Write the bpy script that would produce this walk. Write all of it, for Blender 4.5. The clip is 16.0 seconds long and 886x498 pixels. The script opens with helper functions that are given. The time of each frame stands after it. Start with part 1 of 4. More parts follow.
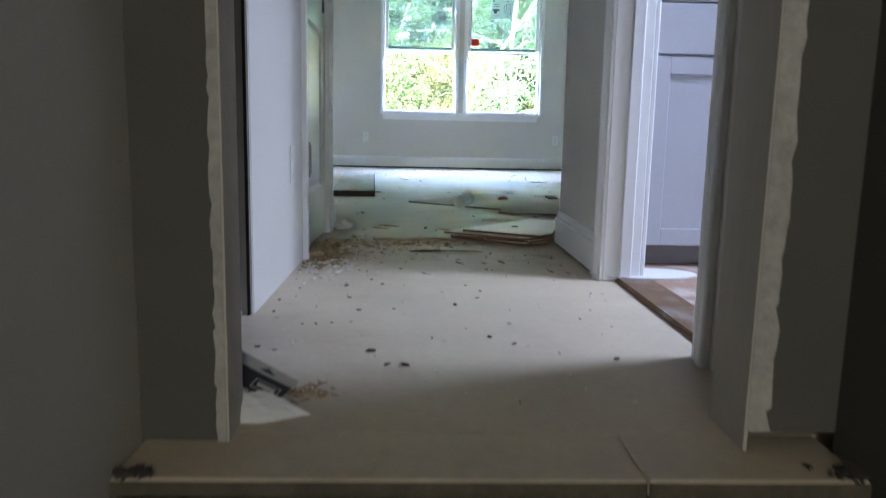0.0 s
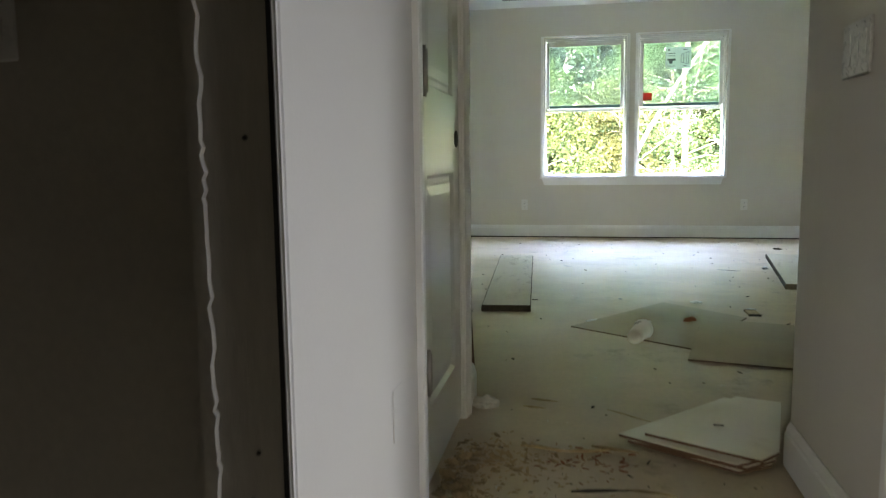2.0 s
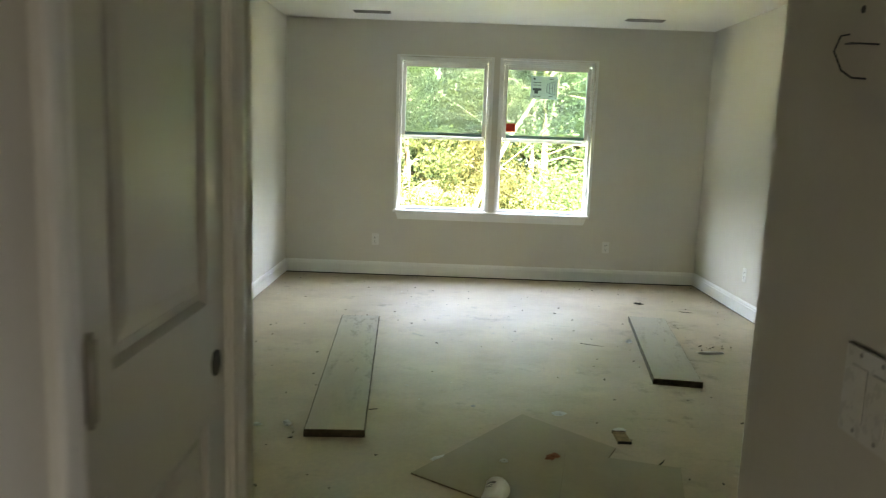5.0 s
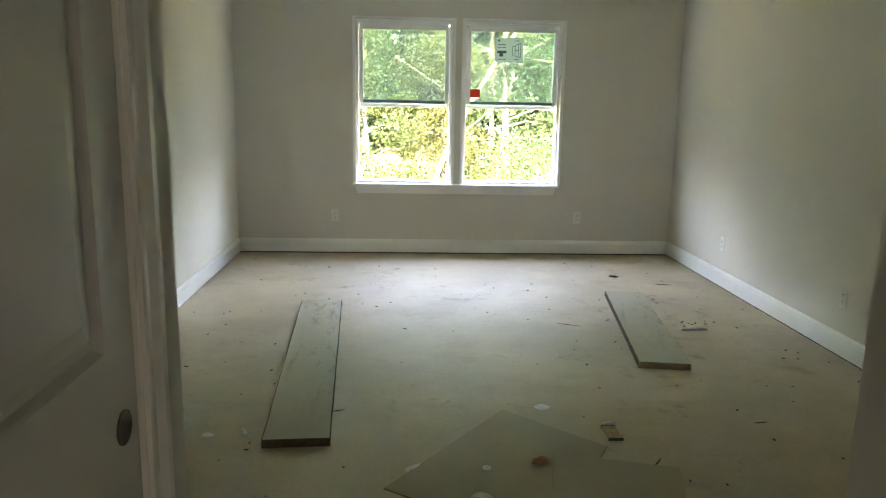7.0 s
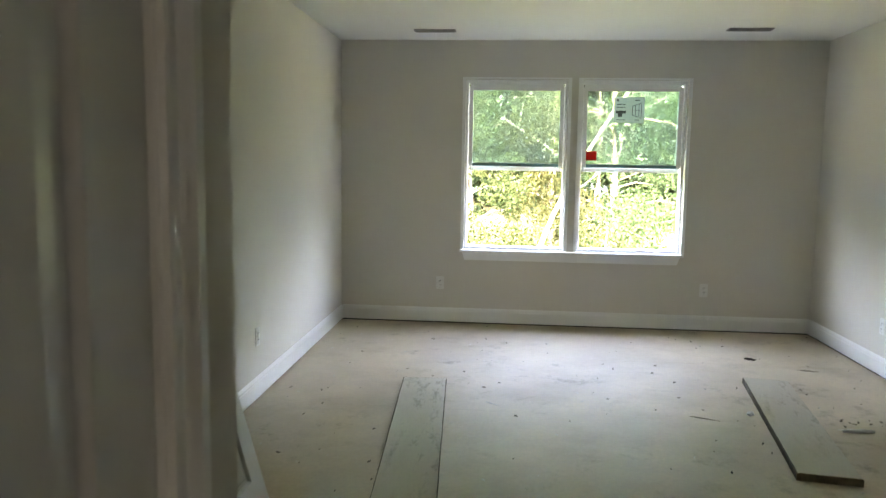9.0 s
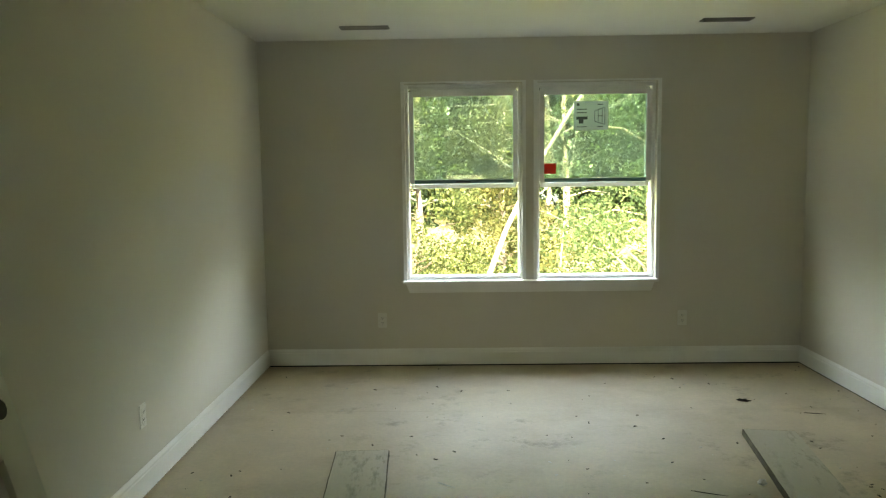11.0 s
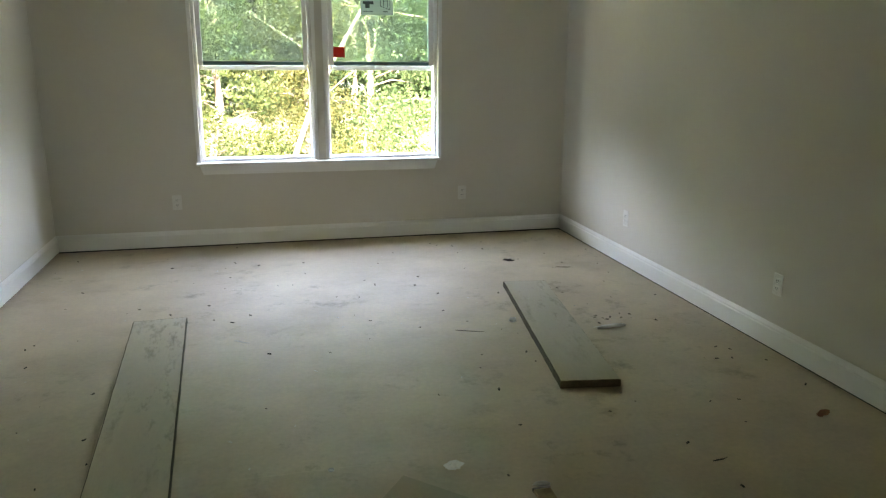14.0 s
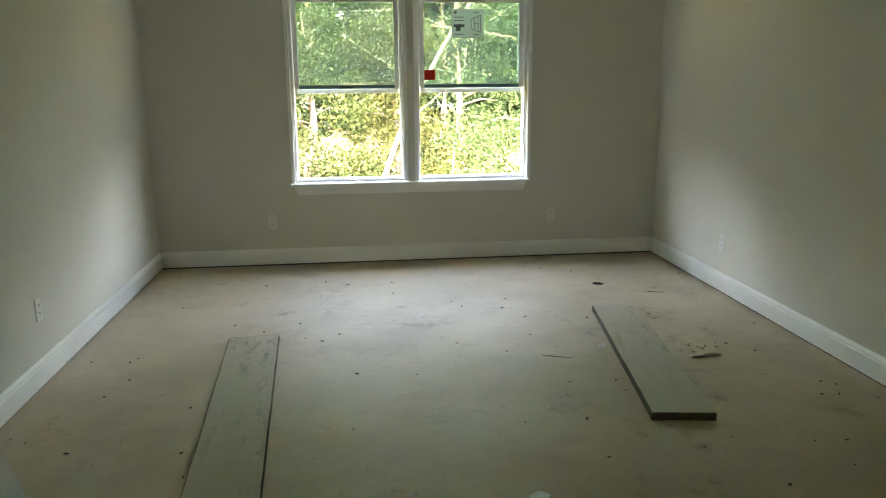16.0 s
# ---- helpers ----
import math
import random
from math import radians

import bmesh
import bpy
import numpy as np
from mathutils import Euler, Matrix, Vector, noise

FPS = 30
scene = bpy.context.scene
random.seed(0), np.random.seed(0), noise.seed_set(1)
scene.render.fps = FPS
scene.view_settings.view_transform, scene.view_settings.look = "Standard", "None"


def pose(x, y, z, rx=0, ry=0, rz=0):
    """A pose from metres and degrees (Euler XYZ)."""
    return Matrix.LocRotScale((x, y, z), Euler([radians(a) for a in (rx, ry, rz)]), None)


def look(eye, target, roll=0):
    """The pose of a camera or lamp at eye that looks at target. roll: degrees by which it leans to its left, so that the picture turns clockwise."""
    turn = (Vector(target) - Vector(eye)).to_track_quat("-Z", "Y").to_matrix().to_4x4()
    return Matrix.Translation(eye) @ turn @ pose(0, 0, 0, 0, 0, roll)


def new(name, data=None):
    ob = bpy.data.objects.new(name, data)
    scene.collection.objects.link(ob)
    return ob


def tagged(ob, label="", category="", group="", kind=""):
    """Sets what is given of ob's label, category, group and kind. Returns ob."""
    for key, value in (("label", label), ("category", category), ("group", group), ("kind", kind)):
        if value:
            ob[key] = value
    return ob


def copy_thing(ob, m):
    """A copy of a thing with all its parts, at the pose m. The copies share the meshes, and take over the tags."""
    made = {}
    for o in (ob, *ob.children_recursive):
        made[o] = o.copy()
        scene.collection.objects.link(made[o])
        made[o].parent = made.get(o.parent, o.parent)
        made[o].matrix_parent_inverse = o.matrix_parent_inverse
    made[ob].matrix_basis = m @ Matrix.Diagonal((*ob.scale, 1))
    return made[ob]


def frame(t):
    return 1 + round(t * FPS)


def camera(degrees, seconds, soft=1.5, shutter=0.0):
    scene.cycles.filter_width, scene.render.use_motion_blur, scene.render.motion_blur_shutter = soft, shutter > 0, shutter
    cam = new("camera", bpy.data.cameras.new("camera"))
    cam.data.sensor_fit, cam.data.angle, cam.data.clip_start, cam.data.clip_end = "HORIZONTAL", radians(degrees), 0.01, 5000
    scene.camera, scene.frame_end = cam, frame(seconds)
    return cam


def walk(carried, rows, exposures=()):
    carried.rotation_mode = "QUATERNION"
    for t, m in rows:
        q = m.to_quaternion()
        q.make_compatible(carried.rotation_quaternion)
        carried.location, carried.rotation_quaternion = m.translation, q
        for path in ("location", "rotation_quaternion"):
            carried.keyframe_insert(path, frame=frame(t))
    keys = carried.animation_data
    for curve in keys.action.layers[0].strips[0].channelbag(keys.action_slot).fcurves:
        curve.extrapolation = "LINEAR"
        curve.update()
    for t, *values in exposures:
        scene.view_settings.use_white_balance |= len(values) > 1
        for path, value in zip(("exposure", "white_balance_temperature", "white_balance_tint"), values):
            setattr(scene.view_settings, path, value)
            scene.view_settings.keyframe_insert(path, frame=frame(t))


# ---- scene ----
cam = camera(61.9, 16.0, soft=1.25, shutter=0.4)
PATH = [
    (0, (1.258, 0.544, 0.443), (1.33, 2.517, 0.128), 1.2),
    (0.5, (1.259, 0.799, 0.557), (1.315, 2.782, 0.305), 1.8),
    (0.7, (1.314, 0.936, 0.612), (1.339, 2.92, 0.358), 1.7),
    (1, (1.267, 1.069, 0.606), (1.279, 3.055, 0.369), 2.8),
    (1.5, (1.314, 1.182, 0.777), (1.053, 3.15, 0.532), -0.7),
    (2, (1.257, 1.361, 0.87), (0.887, 3.311, 0.627), -0.7),
    (2.3, (1.268, 1.467, 0.984), (0.947, 3.424, 0.727), 2.2),
    (2.5, (1.3, 1.53, 1.025), (0.993, 3.486, 0.746), 3.4),
    (3, (1.34, 1.657, 1.177), (0.945, 3.589, 0.84), -0.2),
    (3.5, (1.24, 1.87, 1.159), (0.776, 3.771, 0.746), -0.5),
    (4, (1.16, 2.069, 1.314), (0.848, 4.01, 0.946), 0.3),
    (4.5, (1.192, 2.113, 1.377), (1.149, 4.089, 1.069), 1.6),
    (5, (1.303, 2.266, 1.386), (1.303, 4.243, 1.084), 2.1),
    (5.2, (1.359, 2.344, 1.401), (1.367, 4.322, 1.105), 2.2),
    (7.3, (1.262, 2.645, 1.401), (1.374, 4.603, 1.007), 1.0),
    (7.5, (1.294, 2.637, 1.403), (1.373, 4.602, 1.036), 0.7),
    (8, (1.336, 2.641, 1.403), (1.307, 4.612, 1.066), 0.1),
    (8.5, (1.263, 2.813, 1.362), (1.082, 4.777, 1.031), -0.0),
    (9, (1.203, 3.05, 1.425), (1.034, 5.029, 1.189), 0.9),
    (9.2, (1.219, 3.157, 1.413), (1.065, 5.138, 1.192), 1.4),
    (11.3, (1.219, 3.965, 1.48), (1.198, 5.954, 1.273), -0.9),
    (11.5, (1.257, 3.861, 1.457), (1.252, 5.842, 1.18), -0.7),
    (12, (1.292, 3.66, 1.463), (1.321, 5.616, 1.045), -0.1),
    (12.5, (1.309, 3.567, 1.464), (1.423, 5.515, 1.027), 0.8),
    (13, (1.313, 3.558, 1.448), (1.642, 5.48, 1.004), 1.5),
    (13.5, (1.322, 3.55, 1.433), (1.758, 5.446, 0.971), 0.5),
    (14, (1.324, 3.547, 1.427), (1.775, 5.432, 0.934), 0.3),
    (14.5, (1.303, 3.531, 1.431), (1.733, 5.412, 0.905), -0.6),
    (15, (1.289, 3.526, 1.444), (1.563, 5.438, 0.924), -1.2),
    (15.5, (1.303, 3.546, 1.455), (1.549, 5.476, 0.991), -0.7),
    (16, (1.321, 3.567, 1.453), (1.544, 5.504, 1.006), -0.5),
]
EXPOSURES = [(0.0, 7.1, 6500, 21), (1.0, 6.75, 7300, 18), (1.5, 6.7, 8100, 18), (2.0, 6.85, 8600, 17), (3.5, 6.55, 9600, 13), (4.0, 6.55, 10000, 13), (5.0, 6.6, 10600, 15), (7.5, 6.55, 9700, 21), (9.0, 6.52, 9300, 23),
             (11.5, 5.75, 14000, 6), (12.5, 5.85, 12700, 9), (13.5, 6.1, 10600, 17), (14.5, 6.25, 9900, 21), (16.0, 6.05, 10700, 15)]
walk(cam, [(t, look(eye, target, roll)) for t, eye, target, roll in PATH], EXPOSURES)


# ---- light of the place ----
world = bpy.data.worlds.new("sky")
scene.world = world
world.use_nodes = True
wn = world.node_tree
sky = wn.nodes.new("ShaderNodeTexSky")
sky.sky_type, sky.sun_disc = "NISHITA", False
sky.sun_elevation, sky.sun_rotation = radians(48), radians(200)
wn.links.new(sky.outputs[0], wn.nodes["Background"].inputs[0])
wn.nodes["Background"].inputs[1].default_value = 0.15

sun = new("sun", bpy.data.lights.new("sun", "SUN"))
sun.data.energy, sun.data.angle, sun.data.color = 1.1, radians(0.5), (1.0, 0.95, 0.86)
sun.matrix_world = look((0, 0, 30), (0.34 * 27, 0.94 * 27, 0))

CEIL = 2.45
# daylight of the bathroom's own window
bath_day = new("bathroom_daylight", bpy.data.lights.new("bathroom_daylight", "AREA"))
bath_day.data.shape, bath_day.data.size, bath_day.data.size_y = "RECTANGLE", 0.60, 0.80
bath_day.data.energy, bath_day.data.color = 0.25, (0.56, 0.72, 1.0)
bath_day.data.spread = radians(100)
bath_day.matrix_world = look((3.46, 2.36, 1.62), (2.46, 2.36, 0.52))

# unseen fill lamp added at the stairwell's closed far end
stair_fill = new("stairwell_fill", bpy.data.lights.new("stairwell_fill", "AREA"))
stair_fill.data.shape, stair_fill.data.size, stair_fill.data.size_y = "RECTANGLE", 0.85, 1.4
stair_fill.data.energy, stair_fill.data.color = 0.5, (0.94, 1.0, 0.88)
stair_fill.matrix_world = look((1.37, -3.17, 0.7), (1.37, 1.4, 0.1))


# ---- materials ----
def material(name, base, rough=0.6, vary=0.12, scale=3.0, fine=60.0, bump=0.15, metal=0.0, stain=None, stain_at=0.62, stain_scale=1.6, stretch=(1, 1, 1), spec=0.5, each=0.0, rv=0.08, scuff=None, scuff_at=0.66, scuff_scale=5.0):
    m = bpy.data.materials.new(name)
    m.use_nodes = True
    n, l = m.node_tree.nodes, m.node_tree.links
    p = n["Principled BSDF"]
    tc, mp = n.new("ShaderNodeTexCoord"), n.new("ShaderNodeMapping")
    mp.inputs["Scale"].default_value = stretch
    l.new(tc.outputs["Object"], mp.inputs[0])

    def tex(s, detail=4.0, r=0.6):
        t = n.new("ShaderNodeTexNoise")
        t.inputs["Scale"].default_value, t.inputs["Detail"].default_value, t.inputs["Roughness"].default_value = s, detail, r
        l.new(mp.outputs[0], t.inputs[0])
        return t

    def ramp(src, a, b, lo, hi):
        r = n.new("ShaderNodeMapRange")
        r.inputs[1].default_value, r.inputs[2].default_value, r.inputs[3].default_value, r.inputs[4].default_value = a, b, lo, hi
        l.new(src, r.inputs[0])
        return r.outputs[0]

    big, small = tex(scale), tex(fine, 3.0)
    v1 = ramp(big.outputs[0], 0.3, 0.7, 1 - vary, 1 + vary * 0.6)
    v2 = ramp(small.outputs[0], 0.3, 0.7, 1 - vary * 0.5, 1 + vary * 0.4)
    mul = n.new("ShaderNodeMath")
    mul.operation = "MULTIPLY"
    l.new(v1, mul.inputs[0]), l.new(v2, mul.inputs[1])
    value = mul.outputs[0]
    if each:
        info = n.new("ShaderNodeObjectInfo")
        e = ramp(info.outputs["Random"], 0, 1, 1 - each, 1 + each)
        m2 = n.new("ShaderNodeMath")
        m2.operation = "MULTIPLY"
        l.new(value, m2.inputs[0]), l.new(e, m2.inputs[1])
        value = m2.outputs[0]
    col = n.new("ShaderNodeMix")
    col.data_type, col.blend_type = "RGBA", "MULTIPLY"
    col.inputs[0].default_value = 1.0
    comb = n.new("ShaderNodeCombineColor")
    for i in range(3):
        l.new(value, comb.inputs[i])
    l.new(comb.outputs[0], col.inputs[7])
    if stain:
        st = tex(stain_scale, 7.0, 0.68)
        mix = n.new("ShaderNodeMix")
        mix.data_type = "RGBA"
        l.new(ramp(st.outputs[0], stain_at - 0.05, stain_at + 0.14, 0, 1), mix.inputs[0])
        mix.inputs[6].default_value, mix.inputs[7].default_value = (*base, 1), (*stain, 1)
        last = mix
        if scuff:
            sc, where = tex(scuff_scale, 9.0, 0.75), tex(0.7, 2.0)
            hit = n.new("ShaderNodeMath")
            hit.operation = "MULTIPLY"
            l.new(ramp(sc.outputs[0], scuff_at - 0.06, scuff_at + 0.12, 0, 1), hit.inputs[0])
            l.new(ramp(where.outputs[0], 0.42, 0.6, 0, 1), hit.inputs[1])
            last = n.new("ShaderNodeMix")
            last.data_type = "RGBA"
            l.new(hit.outputs[0], last.inputs[0])
            l.new(mix.outputs[2], last.inputs[6])
            last.inputs[7].default_value = (*scuff, 1)
        l.new(last.outputs[2], col.inputs[6])
    else:
        col.inputs[6].default_value = (*base, 1)
    l.new(col.outputs[2], p.inputs["Base Color"])
    l.new(ramp(small.outputs[0], 0.3, 0.7, max(rough - rv, 0.05), min(rough + rv, 1)), p.inputs["Roughness"])
    p.inputs["Metallic"].default_value = metal
    p.inputs["Specular IOR Level"].default_value = spec
    if bump:
        b = n.new("ShaderNodeBump")
        b.inputs["Strength"].default_value, b.inputs["Distance"].default_value = bump, 0.004
        l.new(small.outputs[0], b.inputs["Height"])
        l.new(b.outputs[0], p.inputs["Normal"])
    return m


M_WALL = material("painted_drywall", (0.695, 0.67, 0.61), 0.75, 0.03, 1.2, 160, 0.08, stain=(0.66, 0.635, 0.575), stain_at=0.66, stain_scale=0.9)
M_CEIL = material("ceiling_paint", (0.78, 0.78, 0.76), 0.85, 0.03, 1.0, 150, 0.1)
M_TRIM = material("white_trim_paint", (0.87, 0.88, 0.87), 0.35, 0.03, 2.0, 300, 0.02, rv=0.02)
M_DOOR = material("door_paint", (0.66, 0.67, 0.64), 0.30, 0.02, 1.5, 300, 0.0, rv=0.01)
# darkened copy of the bare drywall, with the stair head's shade in its colour
M_SHADEDWALL = material("shaded_drywall", (0.095, 0.089, 0.074), 0.9, 0.10, 2.0, 60, 0.25, stain=(0.075, 0.07, 0.06), stain_at=0.6)
M_BARE = material("bare_drywall_grey", (0.58, 0.54, 0.46), 0.9, 0.10, 2.0, 60, 0.25, stain=(0.50, 0.465, 0.40), stain_at=0.6)
M_PRIMED = material("primed_drywall", (0.68, 0.665, 0.615), 0.85, 0.06, 2.0, 120, 0.1)
M_JAMB = material("raw_jamb", (0.50, 0.47, 0.41), 0.85, 0.12, 3.0, 70, 0.3, stain=(0.6, 0.57, 0.52), stain_at=0.58, stretch=(1, 1, 0.2))
M_MUD = material("dried_joint_compound", (0.42, 0.405, 0.365), 0.95, 0.25, 14, 90, 0.8)
M_FLOOR = material("subfloor_dusty", (0.60, 0.505, 0.375), 0.6, 0.14, 1.7, 45, 0.3, stain=(0.52, 0.425, 0.305), stain_at=0.56, stain_scale=1.5, each=0.03, scuff=(0.24, 0.205, 0.15), scuff_at=0.605, scuff_scale=4.0)
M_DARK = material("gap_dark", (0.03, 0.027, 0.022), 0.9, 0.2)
M_PLANK = material("weathered_plank", (0.53, 0.485, 0.385), 0.8, 0.07, 3.0, 30, 0.35, stain=(0.43, 0.39, 0.305), stain_at=0.57, stain_scale=3.0, stretch=(3, 1.0, 3), each=0.06, scuff=(0.20, 0.19, 0.15), scuff_at=0.58, scuff_scale=6.0)
M_ENDPALE = material("plank_end_pale", (0.26, 0.20, 0.13), 0.9, 0.3, 20, 90, 0.5)
M_END_SIDESHADE = material("plank_end_side_shade", (0.10, 0.085, 0.06), 0.9, 0.3, 20, 90, 0.5)
M_SHEET = material("grey_hardboard", (0.44, 0.385, 0.285), 0.75, 0.08, 3.0, 60, 0.15, stain=(0.38, 0.33, 0.24), stain_at=0.6)
M_PANEL = material("white_panel_face", (0.74, 0.71, 0.62), 0.45, 0.05, 3.0, 70, 0.1, stain=(0.48, 0.43, 0.34), stain_at=0.64)
M_FIBRE = material("brown_fibreboard_edge", (0.15, 0.085, 0.05), 0.85, 0.2, 10, 80, 0.3)
M_PRINT = material("dark_print", (0.08, 0.08, 0.08), 0.6, 0.1)
M_STEEL = material("satin_nickel", (0.40, 0.39, 0.37), 0.42, 0.08, 8, 100, 0.05, metal=1.0)
M_PLATE = material("white_plastic", (0.78, 0.78, 0.75), 0.3, 0.02, 4, 60, 0.0)
M_SLOT = material("socket_slot", (0.04, 0.04, 0.04), 0.6, 0.1)
M_VINYL = material("white_vinyl", (0.87, 0.88, 0.87), 0.35, 0.02, 3, 60, 0.0)
M_TEALRAIL = material("shaded_sash_rail", (0.10, 0.30, 0.34), 0.4, 0.06, 4, 60, 0.0)
M_VANITY = material("grey_cabinet_paint", (0.44, 0.45, 0.48), 0.4, 0.03, 3, 90, 0.03)
M_TOE = material("toe_kick_board", (0.28, 0.27, 0.27), 0.6, 0.06)
M_RIB = material("ribbed_underlay", (0.30, 0.19, 0.12), 0.85, 0.2, 8, 70, 0.3, stain=(0.5, 0.46, 0.42), stain_at=0.6, stain_scale=6)
M_BATHFLOOR = material("bathroom_subfloor", (0.36, 0.23, 0.165), 0.85, 0.15, 4, 60, 0.3, stain=(0.6, 0.56, 0.52), stain_at=0.52, stain_scale=5)
M_CLOTH = material("white_sheet_scrap", (0.75, 0.75, 0.76), 0.8, 0.05)
M_CHIP = material("wood_shavings", (0.42, 0.31, 0.18), 0.85, 0.3, 30, 90, 0.3, each=0.3)
M_REDCHIP = material("reddish_wood_chip", (0.33, 0.13, 0.06), 0.8, 0.3, 30, 90, 0.3)
M_GRIT = material("dark_debris", (0.07, 0.06, 0.05), 0.9, 0.3)
M_WHITECHIP = material("plaster_crumb", (0.68, 0.66, 0.60), 0.9, 0.15, 20, 90, 0.4)
M_DUST = material("saw_dust", (0.42, 0.31, 0.21), 0.95, 0.2, 12, 90, 0.4)
M_CARD = material("black_card", (0.02, 0.022, 0.03), 0.4, 0.1, 6, 60, 0.05)
M_GREYCARD = material("grey_card", (0.33, 0.33, 0.32), 0.5, 0.08)
M_BLOCKPANE = material("opaque_blocking_pane", (0.8, 0.82, 0.84), 0.5, 0.03)
M_WIRE = material("black_cable", (0.03, 0.03, 0.03), 0.5, 0.1)
M_STAIR = material("stair_tread_raw", (0.30, 0.25, 0.18), 0.8, 0.2, 3, 40, 0.3)
M_OUTSIDE = material("exterior_siding", (0.5, 0.5, 0.48), 0.8, 0.1)
M_BARK = material("grey_bark", (0.22, 0.18, 0.14), 0.9, 0.3, 2, 20, 0.6, stretch=(3, 3, 0.6))
M_PALE = material("pale_dead_bark", (0.22, 0.21, 0.185), 0.85, 0.15, 2, 20, 0.4, stretch=(3, 3, 0.6))
M_GROUND = material("forest_floor", (0.16, 0.15, 0.07), 0.95, 0.4, 0.6, 8, 0.6, stain=(0.10, 0.16, 0.04), stain_at=0.5, stain_scale=0.3)


def leaf_material(name, base, alt, through_share=0.4):
    m = bpy.data.materials.new(name)
    m.use_nodes = True
    n, l = m.node_tree.nodes, m.node_tree.links
    out = n["Material Output"]
    n.remove(n["Principled BSDF"])
    g = n.new("ShaderNodeNewGeometry")
    mix = n.new("ShaderNodeMix")
    mix.data_type = "RGBA"
    mix.inputs[6].default_value, mix.inputs[7].default_value = (*base, 1), (*alt, 1)
    l.new(g.outputs["Random Per Island"], mix.inputs[0])
    d, t = n.new("ShaderNodeBsdfDiffuse"), n.new("ShaderNodeBsdfTranslucent")
    l.new(mix.outputs[2], d.inputs[0]), l.new(mix.outputs[2], t.inputs[0])
    ms = n.new("ShaderNodeMixShader")
    ms.inputs[0].default_value = through_share
    l.new(d.outputs[0], ms.inputs[1]), l.new(t.outputs[0], ms.inputs[2])
    l.new(ms.outputs[0], out.inputs[0])
    return m


M_CUP = leaf_material("white_paper_cup", (0.95, 0.94, 0.91), (0.95, 0.94, 0.91), 0.62)
M_FILM = leaf_material("cloudy_plastic_film", (0.88, 0.89, 0.88), (0.88, 0.89, 0.88), 0.25)
M_RED = leaf_material("red_tag_paper", (0.70, 0.07, 0.05), (0.72, 0.08, 0.06), 0.7)
M_LABEL = leaf_material("label_paper", (0.70, 0.72, 0.68), (0.72, 0.74, 0.70), 0.7)
M_LEAF = [leaf_material("green_leaves", (0.024, 0.050, 0.022), (0.072, 0.108, 0.050)),
          leaf_material("yellow_green_leaves", (0.026, 0.046, 0.017), (0.094, 0.118, 0.050)),
          leaf_material("dark_leaves", (0.024, 0.047, 0.024), (0.058, 0.09, 0.048)),
          leaf_material("autumn_leaves", (0.036, 0.052, 0.020), (0.105, 0.108, 0.048))]


def pane_material(name, haze, tint):
    m = bpy.data.materials.new(name)
    m.use_nodes = True
    n, l = m.node_tree.nodes, m.node_tree.links
    out = n["Material Output"]
    n.remove(n["Principled BSDF"])
    tr, gl, df = n.new("ShaderNodeBsdfTransparent"), n.new("ShaderNodeBsdfGlossy"), n.new("ShaderNodeBsdfDiffuse")
    tr.inputs[0].default_value, df.inputs[0].default_value = (*tint, 1), (0.7, 0.72, 0.7, 1)
    gl.inputs["Roughness"].default_value = 0.02
    fr = n.new("ShaderNodeFresnel")
    a, b = n.new("ShaderNodeMixShader"), n.new("ShaderNodeMixShader")
    a.inputs[0].default_value = haze
    l.new(tr.outputs[0], a.inputs[1]), l.new(df.outputs[0], a.inputs[2])
    l.new(fr.outputs[0], b.inputs[0]), l.new(a.outputs[0], b.inputs[1]), l.new(gl.outputs[0], b.inputs[2])
    l.new(b.outputs[0], out.inputs[0])
    return m


M_GLASS = pane_material("dusty_glass", 0.08, (0.78, 0.86, 0.80))


# ---- mesh helpers ----
def part(name, bm, mat, parent=None, label=""):
    me = bpy.data.meshes.new(name)
    bmesh.ops.recalc_face_normals(bm, faces=bm.faces)
    bm.to_mesh(me)
    bm.free()
    for m in (mat if isinstance(mat, (list, tuple)) else [mat]):
        me.materials.append(m)
    ob = new(name, me)
    ob.parent = parent
    if label:
        ob["label"] = label
    return ob


def box(x0, x1, y0, y1, z0, z1, bevel=0.0, bm=None, mi=0, seg=1):
    out = bm or bmesh.new()
    b = bmesh.new()
    bmesh.ops.create_cube(b, size=1, matrix=Matrix.Translation(((x0 + x1) / 2, (y0 + y1) / 2, (z0 + z1) / 2)) @ Matrix.Diagonal((abs(x1 - x0), abs(y1 - y0), abs(z1 - z0), 1)))
    if bevel:
        bmesh.ops.bevel(b, geom=b.edges[:], offset=bevel, segments=seg, affect="EDGES")
    merge(out, b, mi=mi)
    return out


def merge(out, b, m=None, mi=0):
    vs = [out.verts.new(m @ v.co if m else v.co) for v in b.verts]
    b.verts.index_update()
    for f in b.faces:
        nf = out.faces.new([vs[v.index] for v in f.verts])
        nf.material_index, nf.smooth = mi, f.smooth
    b.free()


def prism(outline, lo, hi, axis="z", bm=None, mi=0):
    """An outline of 2D points pushed from lo to hi along an axis."""
    bm = bm or bmesh.new()
    put = {"z": lambda p, h: (p[0], p[1], h), "y": lambda p, h: (p[0], h, p[1]), "x": lambda p, h: (h, p[0], p[1])}[axis]
    a, b = [bm.verts.new(put(p, lo)) for p in outline], [bm.verts.new(put(p, hi)) for p in outline]
    fs = [bm.faces.new(a), bm.faces.new(b[::-1])]
    for i in range(len(a)):
        j = (i + 1) % len(a)
        fs.append(bm.faces.new((a[i], b[i], b[j], a[j])))
    for f in fs:
        f.material_index = mi
    return bm


